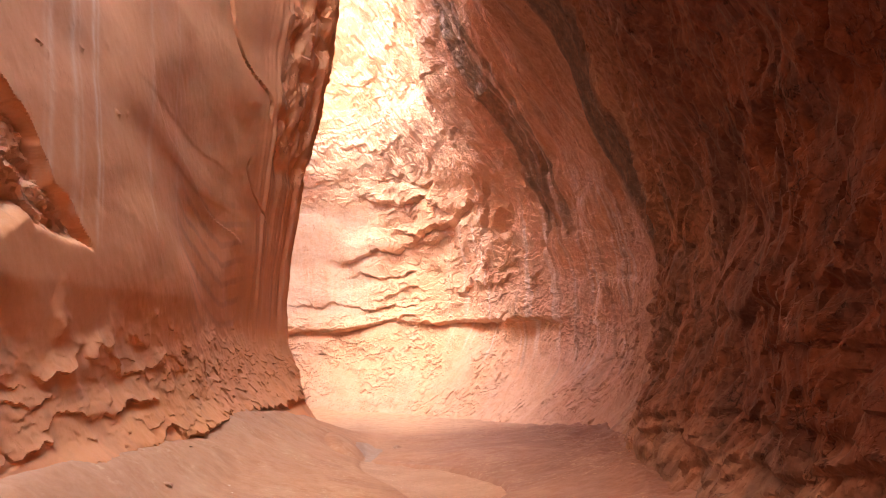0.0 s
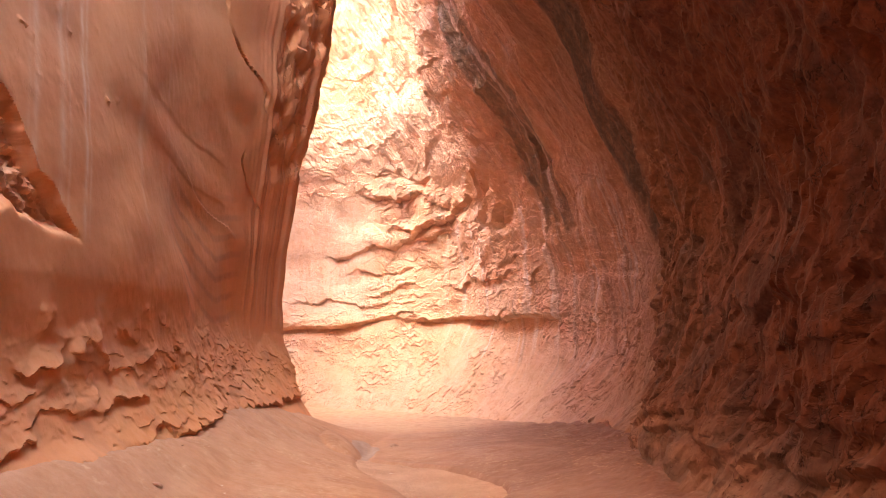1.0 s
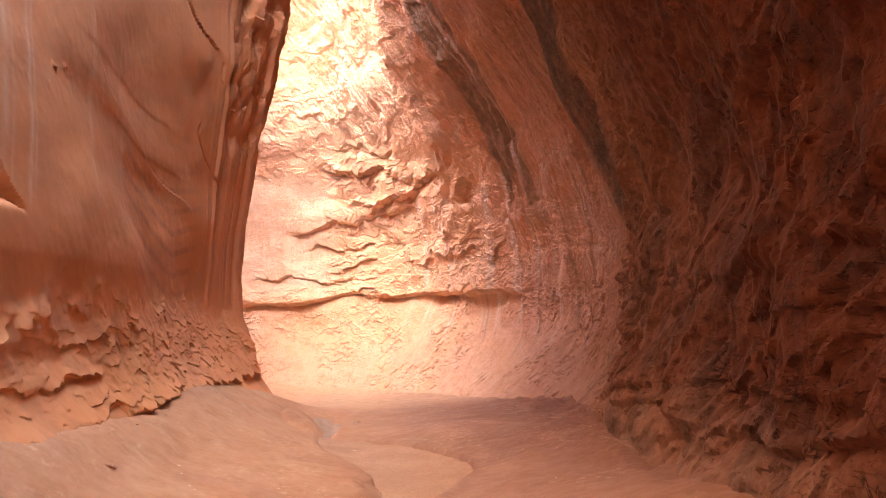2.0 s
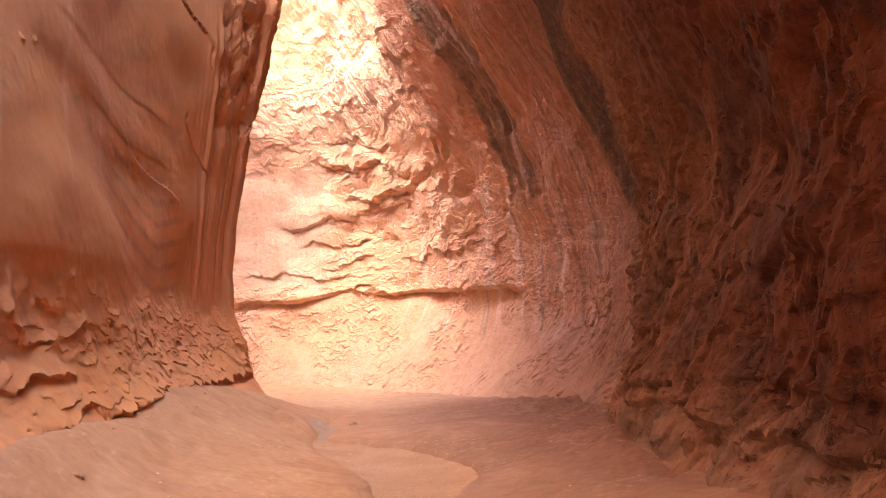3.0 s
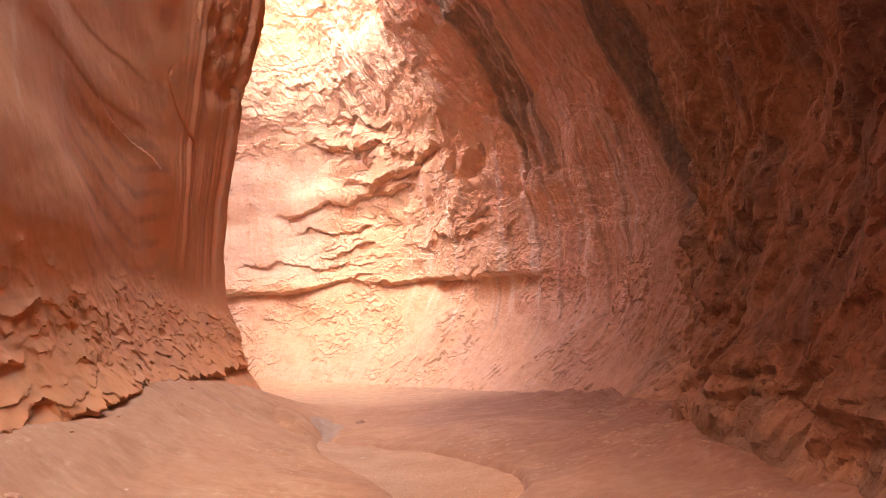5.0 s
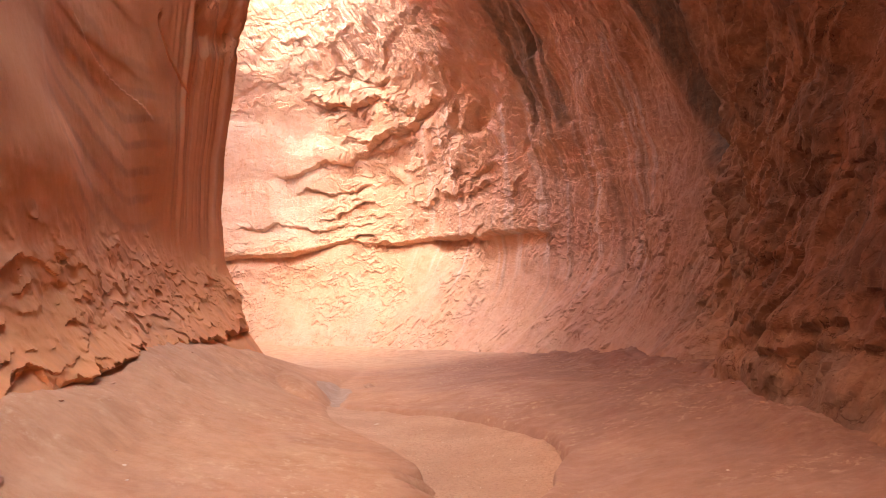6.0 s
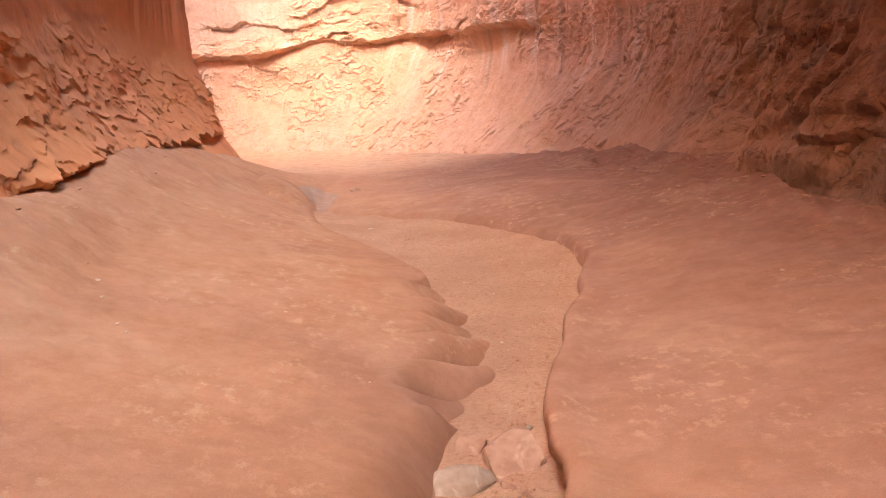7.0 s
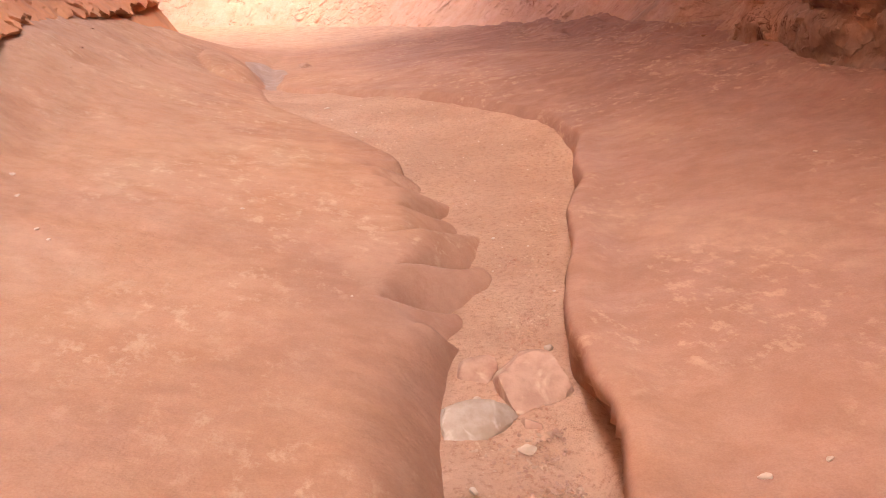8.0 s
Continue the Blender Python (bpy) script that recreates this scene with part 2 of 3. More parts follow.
def bumps(x, y, seed=0):
    """Smooth noise, about -1 to 1, one wave a unit."""
    ix, iy = np.floor(x), np.floor(y)
    fx, fy = x - ix, y - iy
    u, v = fx * fx * fx * (fx * (fx * 6 - 15) + 10), fy * fy * fy * (fy * (fy * 6 - 15) + 10)
    total = 0
    for ox in (0, 1):
        for oy in (0, 1):
            a = lattice(ix + ox, iy + oy, seed) * 2 * math.pi
            total = total + (u if ox else 1 - u) * (v if oy else 1 - v) * (np.cos(a) * (fx - ox) + np.sin(a) * (fy - oy))
    return total * 1.5


def rough(x, y, octaves=4, seed=0, gain=0.5):
    total, size = 0, 1.0
    for o in range(octaves):
        total = total + size * bumps(x * 2.03 ** o, y * 2.03 ** o, seed + 17 * o)
        size *= gain
    return total


def cells(x, y, seed=0):
    """Nearest and second nearest distance to scattered seeds, the nearest one's number, and the way to it."""
    ix, iy = np.floor(x), np.floor(y)
    d1, d2 = np.full(x.shape, 9.0), np.full(x.shape, 9.0)
    who, wx, wy = np.zeros(x.shape), np.zeros(x.shape), np.zeros(x.shape)
    for ox in (-1, 0, 1):
        for oy in (-1, 0, 1):
            cx, cy = ix + ox, iy + oy
            px, py = cx + 0.1 + 0.8 * lattice(cx, cy, seed), cy + 0.1 + 0.8 * lattice(cx, cy, seed + 5)
            d = np.hypot(px - x, py - y)
            near = d < d1
            d2 = np.where(near, d1, np.minimum(d2, d))
            who = np.where(near, lattice(cx, cy, seed + 9), who)
            wx, wy = np.where(near, x - px, wx), np.where(near, y - py, wy)
            d1 = np.where(near, d, d1)
    return d1, d2, who, wx, wy


def flakes(s, z, wide, tall, seed=0, warp=0.35, slant=0.0):
    """Overlapping rock scales, 0 to 1: each stands out most at its lower edge."""
    a, b = (s + slant * z) / wide, z / tall
    wa, wb = a + warp * rough(a * 1.1, b * 1.1, 3, seed + 3), b + warp * rough(a * 1.1 + 7, b * 1.1, 3, seed + 4)
    d1, d2, who, wx, wy = cells(wa, wb, seed)
    lift = np.clip(0.5 - 0.75 * wy + 0.35 * (who - 0.5) * wx, 0, 1.3)
    return (0.35 + 0.65 * who) * lift * smooth(0.0, 0.05, d2 - d1 + 0.02)


def plates(s, z, wide, tall, seed, levels=4, octaves=5, slope=0.35, sharp=0.12):
    """Stepped skins of rock, about -1 to 1: flat sheets that end in thin ragged scarps, most of which look down."""
    v = (rough(s / wide, z / tall, octaves, seed, 0.55) + slope * np.sin(z / tall * 1.3 + 2 * bumps(s / wide * 0.5, z / tall * 0.3, seed + 1))) * levels
    f = np.floor(v)
    return (f + smooth(1 - sharp, 1.0, v - f)) / levels


def shingles(s, z, wide, tall, seed, ragged=0.9, octaves=3, edge=0.16):
    """Lapping sheets, 0 to 1: each swells towards its lower edge and ends in a thin ragged scarp; some die out."""
    v = -z / tall + ragged * rough(s / wide, z / (2.2 * tall), octaves, seed, 0.5)
    f = v - np.floor(v)
    fade = smooth(-0.35, 0.25, rough(s / wide * 0.8 + 3, z / tall * 0.6, 2, seed + 2) + 0.25 * (lattice(np.floor(v), np.floor(v) * 0, seed) - 0.5))
    return f ** 1.5 * (1 - smooth(1 - edge, 1.0, f)) * fade


def ledge(z, line, out, above, back, below, edge=0.02):
    """A shelf at the height line: stands out above it, and is undercut below."""
    d = z - line
    return np.where(d > 0, out * np.exp(-np.clip(d, 0, None) / above), -back * np.exp(np.clip(d, None, 0) / below)) * smooth(0, 1, np.abs(d) / edge)


def crack(d, wide):
    return np.exp(-(d / wide) ** 2)


def within(a, b, v, soft):
    return smooth(a - soft, a + soft, v) * (1 - smooth(b - soft, b + soft, v))


def line_of(points, z):
    """The place along a wall of a line that is given by (height, place) pairs, bottom first."""
    k = sorted(points)
    return spline([p[0] for p in k], [p[1] for p in k], z)


# ---- relief of the walls: metres out of the face, dark varnish, pale streaks ----
BAND_GREY = ((5.0, 43.6), (5.6, 43.8), (6.6, 43.9), (7.9, 43.8), (8.8, 43.6), (10.0, 43.9), (11.0, 44.6), (12.0, 45.3), (14.5, 47.0))
BAND_DARK = ((0.3, 31.0), (1.5, 31.5), (2.6, 32.4), (3.3, 33.1), (4.6, 34.2), (6.0, 34.6), (7.3, 34.8), (8.5, 34.8), (10.0, 34.6), (12.0, 34.2))
FAR_FROM = 35.2


def relief_right(s, z):
    far = smooth(34.8, 37.5, s)
    out = 0.30 * rough(s * 0.22, z * 0.3, 3, 1) + 0.06 * rough(s * 0.7, z * 0.55, 2, 2)
    # far wall: the long shelf, with the smooth hollow under it
    shelf = 2.78 + 0.14 * rough(s * 0.45, s * 0, 5, 11, 0.6) - 0.45 * smooth(56.5, 61, s) + 0.12 * smooth(49, 43, s)
    out = out + far * smooth(43, 49, s) * ledge(z, shelf, 0.10, 0.9, 0.28 * (0.3 + 0.75 * smooth(-0.35, 0.3, bumps(s * 0.4, s * 0, 12))), 0.55, 0.07)
    low = 1 - smooth(-0.05, 0.1, z - shelf)
    up = 1 - low
    # short ripples of the hollow below the shelf
    ripple = smooth(-0.5, 0.3, rough(s * 0.35, z * 0.5, 3, 22))
    out = out + far * low * (0.10 * ripple * shingles(s, z, 0.9, 0.5, 23, 1.1, 4, 0.08) + 0.07 * ripple * shingles(s, z, 0.45, 0.24, 24, 1.2, 3, 0.12))
    # broad skins above the shelf, ending in thin scarps
    blank = within(57.7, 90, s, 0.8) * within(3.0, 7.8, z, 0.5)
    rows = within(2.6, 3.9, z, 0.3)
    out = out + far * up * (1 - 0.92 * blank) * (0.22 + 0.78 * smooth(42.5, 47.5, s)) * ((1 - 0.5 * smooth(56, 58.5, s)) * 0.18 * shingles(s, z, 3.0, 1.3, 31, 0.8, 4, 0.05) + 0.14 * plates(s, z, 3.2, 1.9, 36, 3, 5, 0.35, 0.05) + 0.06 * shingles(s, z, 1.4, 0.55, 32, 0.8, 3, 0.08) + 0.02 * plates(s - 0.4 * z, z, 0.7, 0.5, 33, 2, 4, 0.35, 0.08))
    out = out + far * up * rows * 0.05 * shingles(s, z, 0.8, 0.3, 35, 1.1)
    # single shelves that run a few metres
    for a, b, h, tilt, size in ((53.2, 59.6, 5.95, -0.10, 0.5), (55.6, 58.6, 4.75, -0.05, 0.45), (50.5, 55.8, 6.75, -0.20, 0.75), (52.6, 58.0, 7.75, 0.10, 0.75), (47.5, 51, 5.1, 0.1, 0.3), (56, 61.5, 3.45, 0.02, 0.3), (53.5, 57, 8.7, 0.2, 0.5)):
        mid = (a + b) / 2
        line = h + tilt * (s - mid) + 0.32 * rough(s * 0.5, s * 0 + h, 5, int(h * 10), 0.6)
        out = out + within(a, b, s, 0.6) * ledge(z, line, 0.14 * size, 0.7, 0.34 * size * (1 + 0.9 * bumps(s * 0.8, s * 0, int(h * 7))), 0.3, 0.04)
    # steeply dipping broken beds higher up
    dip = smooth(7.8, 9.4, z - 0.14 * (s - 52)) * smooth(42, 47, s) * (1 - 0.6 * within(57.5, 80, s, 1.2))
    u, v = s * 0.8 - z * 0.6, z * 0.8 + s * 0.6
    out = out + far * dip * (0.2 * plates(u, v, 0.8, 3.2, 41, 3, 4, 0.0, 0.06) + 0.08 * plates(u, v, 0.3, 2.4, 42, 2, 3, 0.0) * smooth(-0.2, 0.2, rough(s * 0.5, z * 0.5, 2, 44)) + 0.14 * rough(u * 0.35, v * 0.22, 2, 43))
    out = out - 0.30 * far * crack(s - 56.3 - 0.25 * (z - 9.5) - 0.3 * rough(z * 0.8, z * 0, 3, 45), 0.12) * within(7.5, 10.5, z, 0.6) * 0.6
    # hanging blades and holes where the beds break off
    tooth = within(42.5, 51, s, 1.0) * within(5.3, 8.2, z + 0.12 * (s - 46), 0.4)
    hole = smooth(0.22, 0.5, bumps(s * 1.3 + z * 0.35, z * 0.7, 51) + 0.12 * rough(s * 2, z * 1.5, 3, 53))
    out = out - tooth * 0.38 * hole + tooth * 0.10 * plates(s - 0.3 * z, z, 0.7, 1.8, 52, 3, 4)
    # upright runnels on the bend
    bend = within(35.5, 46, s, 1.5) * (0.4 + 0.6 * smooth(0.6, 2.0, z))
    out = out + bend * (0.10 * bumps(s * 1.5, z * 0.12, 61) + 0.02 * bumps(s * 4.3, z * 0.2, 62) + 0.07 * plates(s - 0.2 * z, z, 0.8, 1.8, 63, 2, 4, 0.35, 0.2) + 0.03 * shingles(s - 0.2 * z, z, 0.35, 0.8, 65, 0.8, 3, 0.25) * smooth(-0.1, 0.3, rough(s * 0.7, z * 0.5, 2, 64)))
    out = out + within(36, 44.5, s, 1) * within(3.7, 5.7, z, 0.4) * 0.045 * plates(s, z - 0.12 * s, 2.2, 0.4, 66, 2, 3, 0.35, 0.12)
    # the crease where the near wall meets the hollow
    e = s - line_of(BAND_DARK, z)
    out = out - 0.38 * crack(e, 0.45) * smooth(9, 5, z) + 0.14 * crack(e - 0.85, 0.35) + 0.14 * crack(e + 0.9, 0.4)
    # near wall: broad lumps and spalled skins, upright flakes towards the crease, slanting nicks
    near = 1 - smooth(32.5, 36.5, s)
    back = smooth(26, 31, s)
    out = out + near * (0.13 * rough(s * 0.55, z * 0.45, 3, 74) + 0.05 * rough(s * 1.7, z * 1.3, 4, 70, 0.55) + 0.11 * plates(s + 0.35 * z, z, 1.7, 1.6, 72, 2, 4, 0.3, 0.07))
    out = out + near * back * smooth(0.8, 2.2, z) * (0.10 * plates(s + 0.25 * z, z, 0.8, 1.7, 71, 2, 4, 0.2, 0.08) + 0.05 * shingles(s + 0.3 * z, z, 0.6, 1.1, 69, 0.8, 3, 0.12))
    for seed, wide, tall, turn, deep in ((67, 0.95, 0.34, -0.75, 0.13), (68, 0.50, 0.19, -0.95, 0.07), (60, 0.30, 0.11, -0.6, 0.04)):
        c, w = math.cos(turn), math.sin(turn)
        a, b = (s * c + z * w) / wide, (z * c - s * w) / tall
        d1, d2, who, wx, wy = cells(a + 0.35 * rough(s * 1.5, z * 1.5, 3, seed + 50), b + 0.35 * rough(s * 1.5 + 9, z * 1.5, 3, seed + 51), seed)
        nick = (who > (0.88 if deep < 0.05 else 0.76)) * np.clip(1 - d1 / (0.25 + 0.25 * who), 0, 1)
        reach = near * (1 - 0.7 * smooth(5, 7, z)) + (1 - near) * (1 - smooth(42, 46, s)) * (1 - smooth(1.4, 2.8, z)) * (deep < 0.1)
        out = out - reach * deep * nick ** 0.6 * smooth(-0.3, 0.1, wy + 0.3) * smooth(0.1, 0.5, z - spline((20, 27, 29, 35, 40), (0.95, 0.8, 0.77, 0.4, 0.0), s))
    seam = 2.75 + 0.25 * rough(s * 0.6, s * 0, 4, 75, 0.55) - 0.02 * (s - 23)
    out = out + near * within(19, 29, s, 1.2) * ledge(z, seam, 0.05, 0.5, 0.13 * smooth(-0.3, 0.4, bumps(s * 0.8, s * 0, 78)), 0.22, 0.09)
    for h, size in ((0.86, 0.06), (1.20, 0.10), (1.50, 0.06)):
        line = h + 0.22 * rough(s * 0.45, s * 0 + h * 3, 3, int(h * 100), 0.45) - 0.05 * (s - 24)
        out = out + near * (1 - smooth(27, 31, s)) * ledge(z, line, 0.5 * size, 0.25, size * (0.5 + 0.8 * smooth(-0.4, 0.4, bumps(s * 0.7, s * 0, int(h * 31)))), 0.16, 0.05)
    floor = spline((20, 27, 29, 35, 40), (0.95, 0.8, 0.77, 0.4, 0.05), s)
    foot = (1 - smooth(0.9, 2.2, z)) * smooth(0.0, 0.35, z - floor)
    out = out + near * foot * (0.06 * shingles(s, z, 1.6, 0.45, 76, 0.9, 3, 0.4) + 0.03 * shingles(s, z, 0.7, 0.2, 77, 0.9, 2, 0.35))
    calm = smooth(-0.45, 0.1, z - floor)
    out = out * (calm + (1 - calm) * far)
    out = out + near * (1 - smooth(0.7, 1.9, z)) * (0.16 * rough(s * 0.4, z * 0.3, 3, 94) + 0.07 * bumps(s * 1.3, z * 0.8, 95))
    # the lip of the overhang, high up, drawn out above view to block sky light
    out = out + 1.9 * smooth(9.5, 13, z) * within(27, 38.5, s, 3) + 1.3 * smooth(12.2, 16, z) * smooth(39, 46, s)
    # colour
    wob = 0.35 * rough(s * 0.8, z * 0.5, 3, 81)
    d = s - line_of(BAND_GREY, z) + 0.5 * wob
    dark = within(-1.5, 1.3, d, 0.3) * smooth(4.8, 6.6, z + wob + 1.3 * bumps(s * 2.5, s * 0, 57)) * (0.3 + 0.6 * smooth(-0.5, 0.2, bumps(d * 2.4, z * 0.07, 89)))
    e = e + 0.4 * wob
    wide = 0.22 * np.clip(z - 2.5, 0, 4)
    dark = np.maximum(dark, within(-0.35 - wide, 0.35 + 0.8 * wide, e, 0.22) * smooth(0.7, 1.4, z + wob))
    dark = np.maximum(dark, 0.5 * within(31, 42, s, 1.5) * smooth(7.0, 9.0, z + wob) * smooth(-0.1, 0.4, bumps(s * 1.3, z * 0.12, 83)))
    dark = np.maximum(dark, 0.5 * near * smooth(0.05, 0.35, rough(s * 0.7, z * 0.6, 6, 84, 0.6)) * (1 - 0.7 * smooth(4.5, 7, z)))
    dark = np.maximum(dark, 0.25 * far * smooth(0.25, 0.6, rough(s * 0.5, z * 0.5, 4, 87)) * smooth(7, 9, z))
    dark = np.maximum(dark, 0.4 * within(36, 50, s, 1.5) * smooth(0.12, 0.4, bumps(s * 2.3, z * 0.05, 82)) * within(0.9, 6.2, z + 2 * wob, 0.6))
    run = within(37.5, 53, s, 1.5) * smooth(-0.2, 0.25, bumps(s * 1.2, z * 0.05 + 3, 85)) * smooth(-0.1, 0.25, bumps(s * 4.2, z * 0.06, 86))
    pale = run * within(1.5, 6.8, z + 2 * wob, 0.7) + smooth(5.4, 6.5, z) * (0.9 * within(-0.75, -0.5, d, 0.08) + 0.7 * within(-0.15, -0.02, d, 0.06) + 0.5 * within(0.5, 0.62, d, 0.06)) * smooth(-0.5, 0.0, bumps(d, z * 0.5, 58))
    pale = np.maximum(pale, 0.5 * blank * far)
    return out, np.clip(dark, 0, 1), np.clip(pale, 0, 1)


CRACK_LEFT = ((7.3, 35.5), (7.5, 35.3), (8.1, 34.9), (8.3, 34.2), (8.7, 33.6), (9.5, 33.2), (11, 33.0))
CRACK_LOW = ((5.0, 35.9), (5.2, 35.6), (5.7, 34.7), (6.2, 34.3), (6.4, 34.5))
EDGE_LEFT = ((4.4, 34.0), (4.5, 33.5), (4.75, 31.9), (5.3, 30.7), (5.8, 29.2), (7.2, 28.6))


def relief_left(s, z):
    nose = smooth(34.3, 35.8, s)
    out = 0.10 * rough(s * 0.2, z * 0.3, 3, 101) + 0.012 * rough(s * 0.8, z * 0.8, 4, 102) + 0.004 * rough(s * 5, z * 5, 3, 103)
    # swept ribs of the smooth face
    sv = s - spline((20, 25, 28.5, 31, 33), (0.38, 0.38, 0.40, 0.21, 0.0), s) * (z - 3)
    sweep = z + 0.9 * np.sqrt(np.clip(s - 23, 0, None)) - 0.004 * (s - 23) ** 2
    out = out + (1 - nose) * smooth(2.2, 3.4, z) * (0.014 * bumps(sweep * 0.62, s * 0.08, 104) + 0.06 * smooth(-0.6, 0.5, spline((22, 25.4, 26.3, 27.8, 28.8, 30.5, 32), (4.9, 4.5, 4.2, 4.0, 3.8, 3.1, 2.3), s) + 0.05 * rough(s * 1.2, z, 3, 99) - z) * within(24, 31, s, 1) + 0.014 * smooth(-0.03, 0.03, sweep - 8.3 + 0.15 * rough(s * 0.4, z * 0.4, 3, 105)) * within(28, 33, s, 1.5) + 0.012 * smooth(-0.03, 0.03, sweep - 7.4 + 0.1 * rough(s * 0.5, z * 0.4, 3, 98)) * within(29, 33.5, s, 1.0))
    # set back above view, only to let more sky light down
    out = out - 2.6 * smooth(6.8, 12.5, z) * within(-5, 27, s, 4)
    # scaly foot
    top = 2.3 + 0.25 * rough(s * 0.9, s * 0, 4, 106) - 0.25 * nose
    foot = 1 - smooth(-0.6, 0.4, z - top + 0.35 * rough(s * 1.4, z * 1.4, 3, 97))
    size = smooth(26, 31, s)
    big = 0.075 * shingles(s, z, 1.6, 0.50, 107, 0.8, 4, 0.06) + 0.035 * shingles(s, z, 0.9, 0.26, 108, 0.7, 4, 0.08) + 0.012 * shingles(s, z, 0.4, 0.12, 116) + 0.07 * rough(s * 0.5, z * 0.7, 3, 130)
    small = 0.065 * shingles(s + 0.4 * z, z, 0.8, 0.3, 109, 1.2, 3, 0.14) + 0.03 * shingles(s + 0.4 * z, z, 0.35, 0.15, 110, 1.2) + 0.03 * rough(s * 1.6, z * 1.9, 4, 111)
    out = out + foot * smooth(0.65, 1.0, z) * (big * (1 - size) + small * size + 0.05)
    # undercut broken edge over the floor
    brow = spline((22, 25, 28.4, 35.5, 39), (1.1, 1.04, 0.95, 0.74, 0.65), s) + 0.13 * rough(s * 1.0, s * 0, 6, 112, 0.65)
    out = out + smooth(26.5, 28.5, s) * (1 - smooth(37, 39, s)) * ledge(z, brow, 0.10, 0.25, 0.13 * (1 + 0.9 * bumps(s * 1.7, s * 0, 126)), 0.13, 0.025)
    # pits between the scales
    d1, d2, who, wx, wy = cells(s / 0.5 + 0.3 * bumps(s * 3, z * 3, 127), z / 0.24, 113)
    out = out - foot * 0.10 * (who > 0.95) * smooth(0.34, 0.20, d1) * size
    # broken-away skin
    skin = (s - 23.0) * 0.98 + z - 5.2 + 0.18 * rough(s * 1.3, z * 1.3, 4, 114)
    patch = (1 - smooth(-0.05, 0.05, skin)) * smooth(3.45, 3.7, z + 0.2 * rough(s * 1.1, z, 3, 115)) * (1 - smooth(24.5, 25, s)) * smooth(17, 19, s)
    out = out + patch * (-0.20 + 0.14 * plates(s + 0.5 * z, z, 0.6, 0.4, 116, 3, 5) + 0.05 * flakes(s, z, 0.2, 0.12, 117, 0.5))
    # cracks and a raised slab beside them
    line = line_of(CRACK_LEFT, z) + 0.08 * rough(z * 1.5, z * 0, 3, 118)
    out = out - 0.13 * crack(s - line, 0.04) * within(7.5, 11, z, 0.1) * smooth(-0.3, 0.1, rough(z * 1.4, z * 0 + 3, 2, 119) + 0.05)
    out = out + 0.03 * smooth(-0.05, 0.05, s - line) * within(7.6, 11, z, 0.4) * (1 - smooth(0.2, 1.2, s - line))
    out = out - 0.10 * crack(s - line_of(CRACK_LOW, z) - 0.05 * rough(z * 2, z * 0, 2, 96), 0.035) * within(5.1, 6.3, z, 0.08)
    # a skin that ends in a slanting step
    fall = s - line_of(EDGE_LEFT, z) + 0.12 * rough(s * 0.9, z * 0.9, 3, 90)
    out = out + 0.045 * smooth(0.04, -0.04, fall) * within(4.5, 6.6, z, 0.5) * smooth(-3.0, -0.2, fall)
    out = out + 0.06 * smooth(0.45, 0.75, rough(s * 1.6, z * 2.2, 3, 120)) * within(23.5, 27, s, 1) * within(5.2, 6.5, z, 0.3) * flakes(s, z, 0.3, 0.2, 121)
    # flutes and pits of the nose
    out = out + nose * smooth(1.9, 2.8, z) * (0.05 * bumps(s * 2.4, z * 0.06, 122) + 0.025 * bumps(s * 6.5, z * 0.07, 123))
    pit = nose * within(6.2, 12, z, 0.8) * smooth(35.2, 36.2, s)
    out = out - pit * (0.16 * smooth(-0.1, 0.6, bumps(s * 1.7, z * 1.15, 124)) + 0.07 * flakes(s, z, 0.25, 0.3, 125, 0.6))
    # colour
    wob = rough(sv * 0.6, z * 0.3, 3, 131)
    pale = np.zeros_like(s)
    for place, wide, much in ((23.3, 0.05, 0.3), (23.45, 0.08, 0.6), (24.07, 0.09, 0.7), (24.25, 0.04, 0.4), (24.72, 0.06, 1.0), (24.86, 0.04, 0.6), (27.0, 0.10, 0.35), (28.9, 0.08, 0.2)):
        pale = np.maximum(pale, 1.0 * much * crack(sv - place - 0.05 * wob, wide) * smooth(3.4, 3.9, z + 0.3 * wob))
    pale = np.maximum(pale, 0.45 * nose * smooth(0.1, 0.55, bumps(s * 4.2, z * 0.05, 132)) * smooth(2.4, 3.2, z))
    pale = np.maximum(pale, patch * 0.5)
    dark = 0.4 * nose * smooth(0.0, 0.5, bumps(s * 2.6 + 5, z * 0.06, 133)) * smooth(2.0, 3.0, z)
    dark = np.maximum(dark, 0.5 * within(29.5, 34.3, s, 0.8) * within(2.3, 5.2, z + 0.4 * wob, 0.8) * smooth(0.2, 0.9, np.sin((z - 0.08 * (33 - s) ** 2) * 15 + 1.5 * wob)))
    dark = np.maximum(dark, 0.08 * smooth(0.1, 0.6, rough(sv * 0.5, z * 0.22, 3, 134)) * (1 - foot))
    dark = np.maximum(dark, 0.35 * foot * smooth(0.1, 0.6, rough(s * 1.5, z * 2, 3, 135)))
    return out, np.clip(dark, 0, 1), np.clip(pale, 0, 1)

# ---- the channel in the floor ----
def channel_left(y):
    return spline((7, 8, 8.9, 9.5, 10.2, 10.7, 11.3, 11.9, 12.5, 13.3, 14.1, 14.9, 16.2, 17.4, 18.3, 19.2, 21, 23), (-1.0, -0.92, -0.81, -0.74, -0.62, -0.52, -0.36, -0.29, -0.31, -0.42, -0.50, -0.70, -1.15, -1.52, -1.62, -1.70, -1.80, -1.95), y)


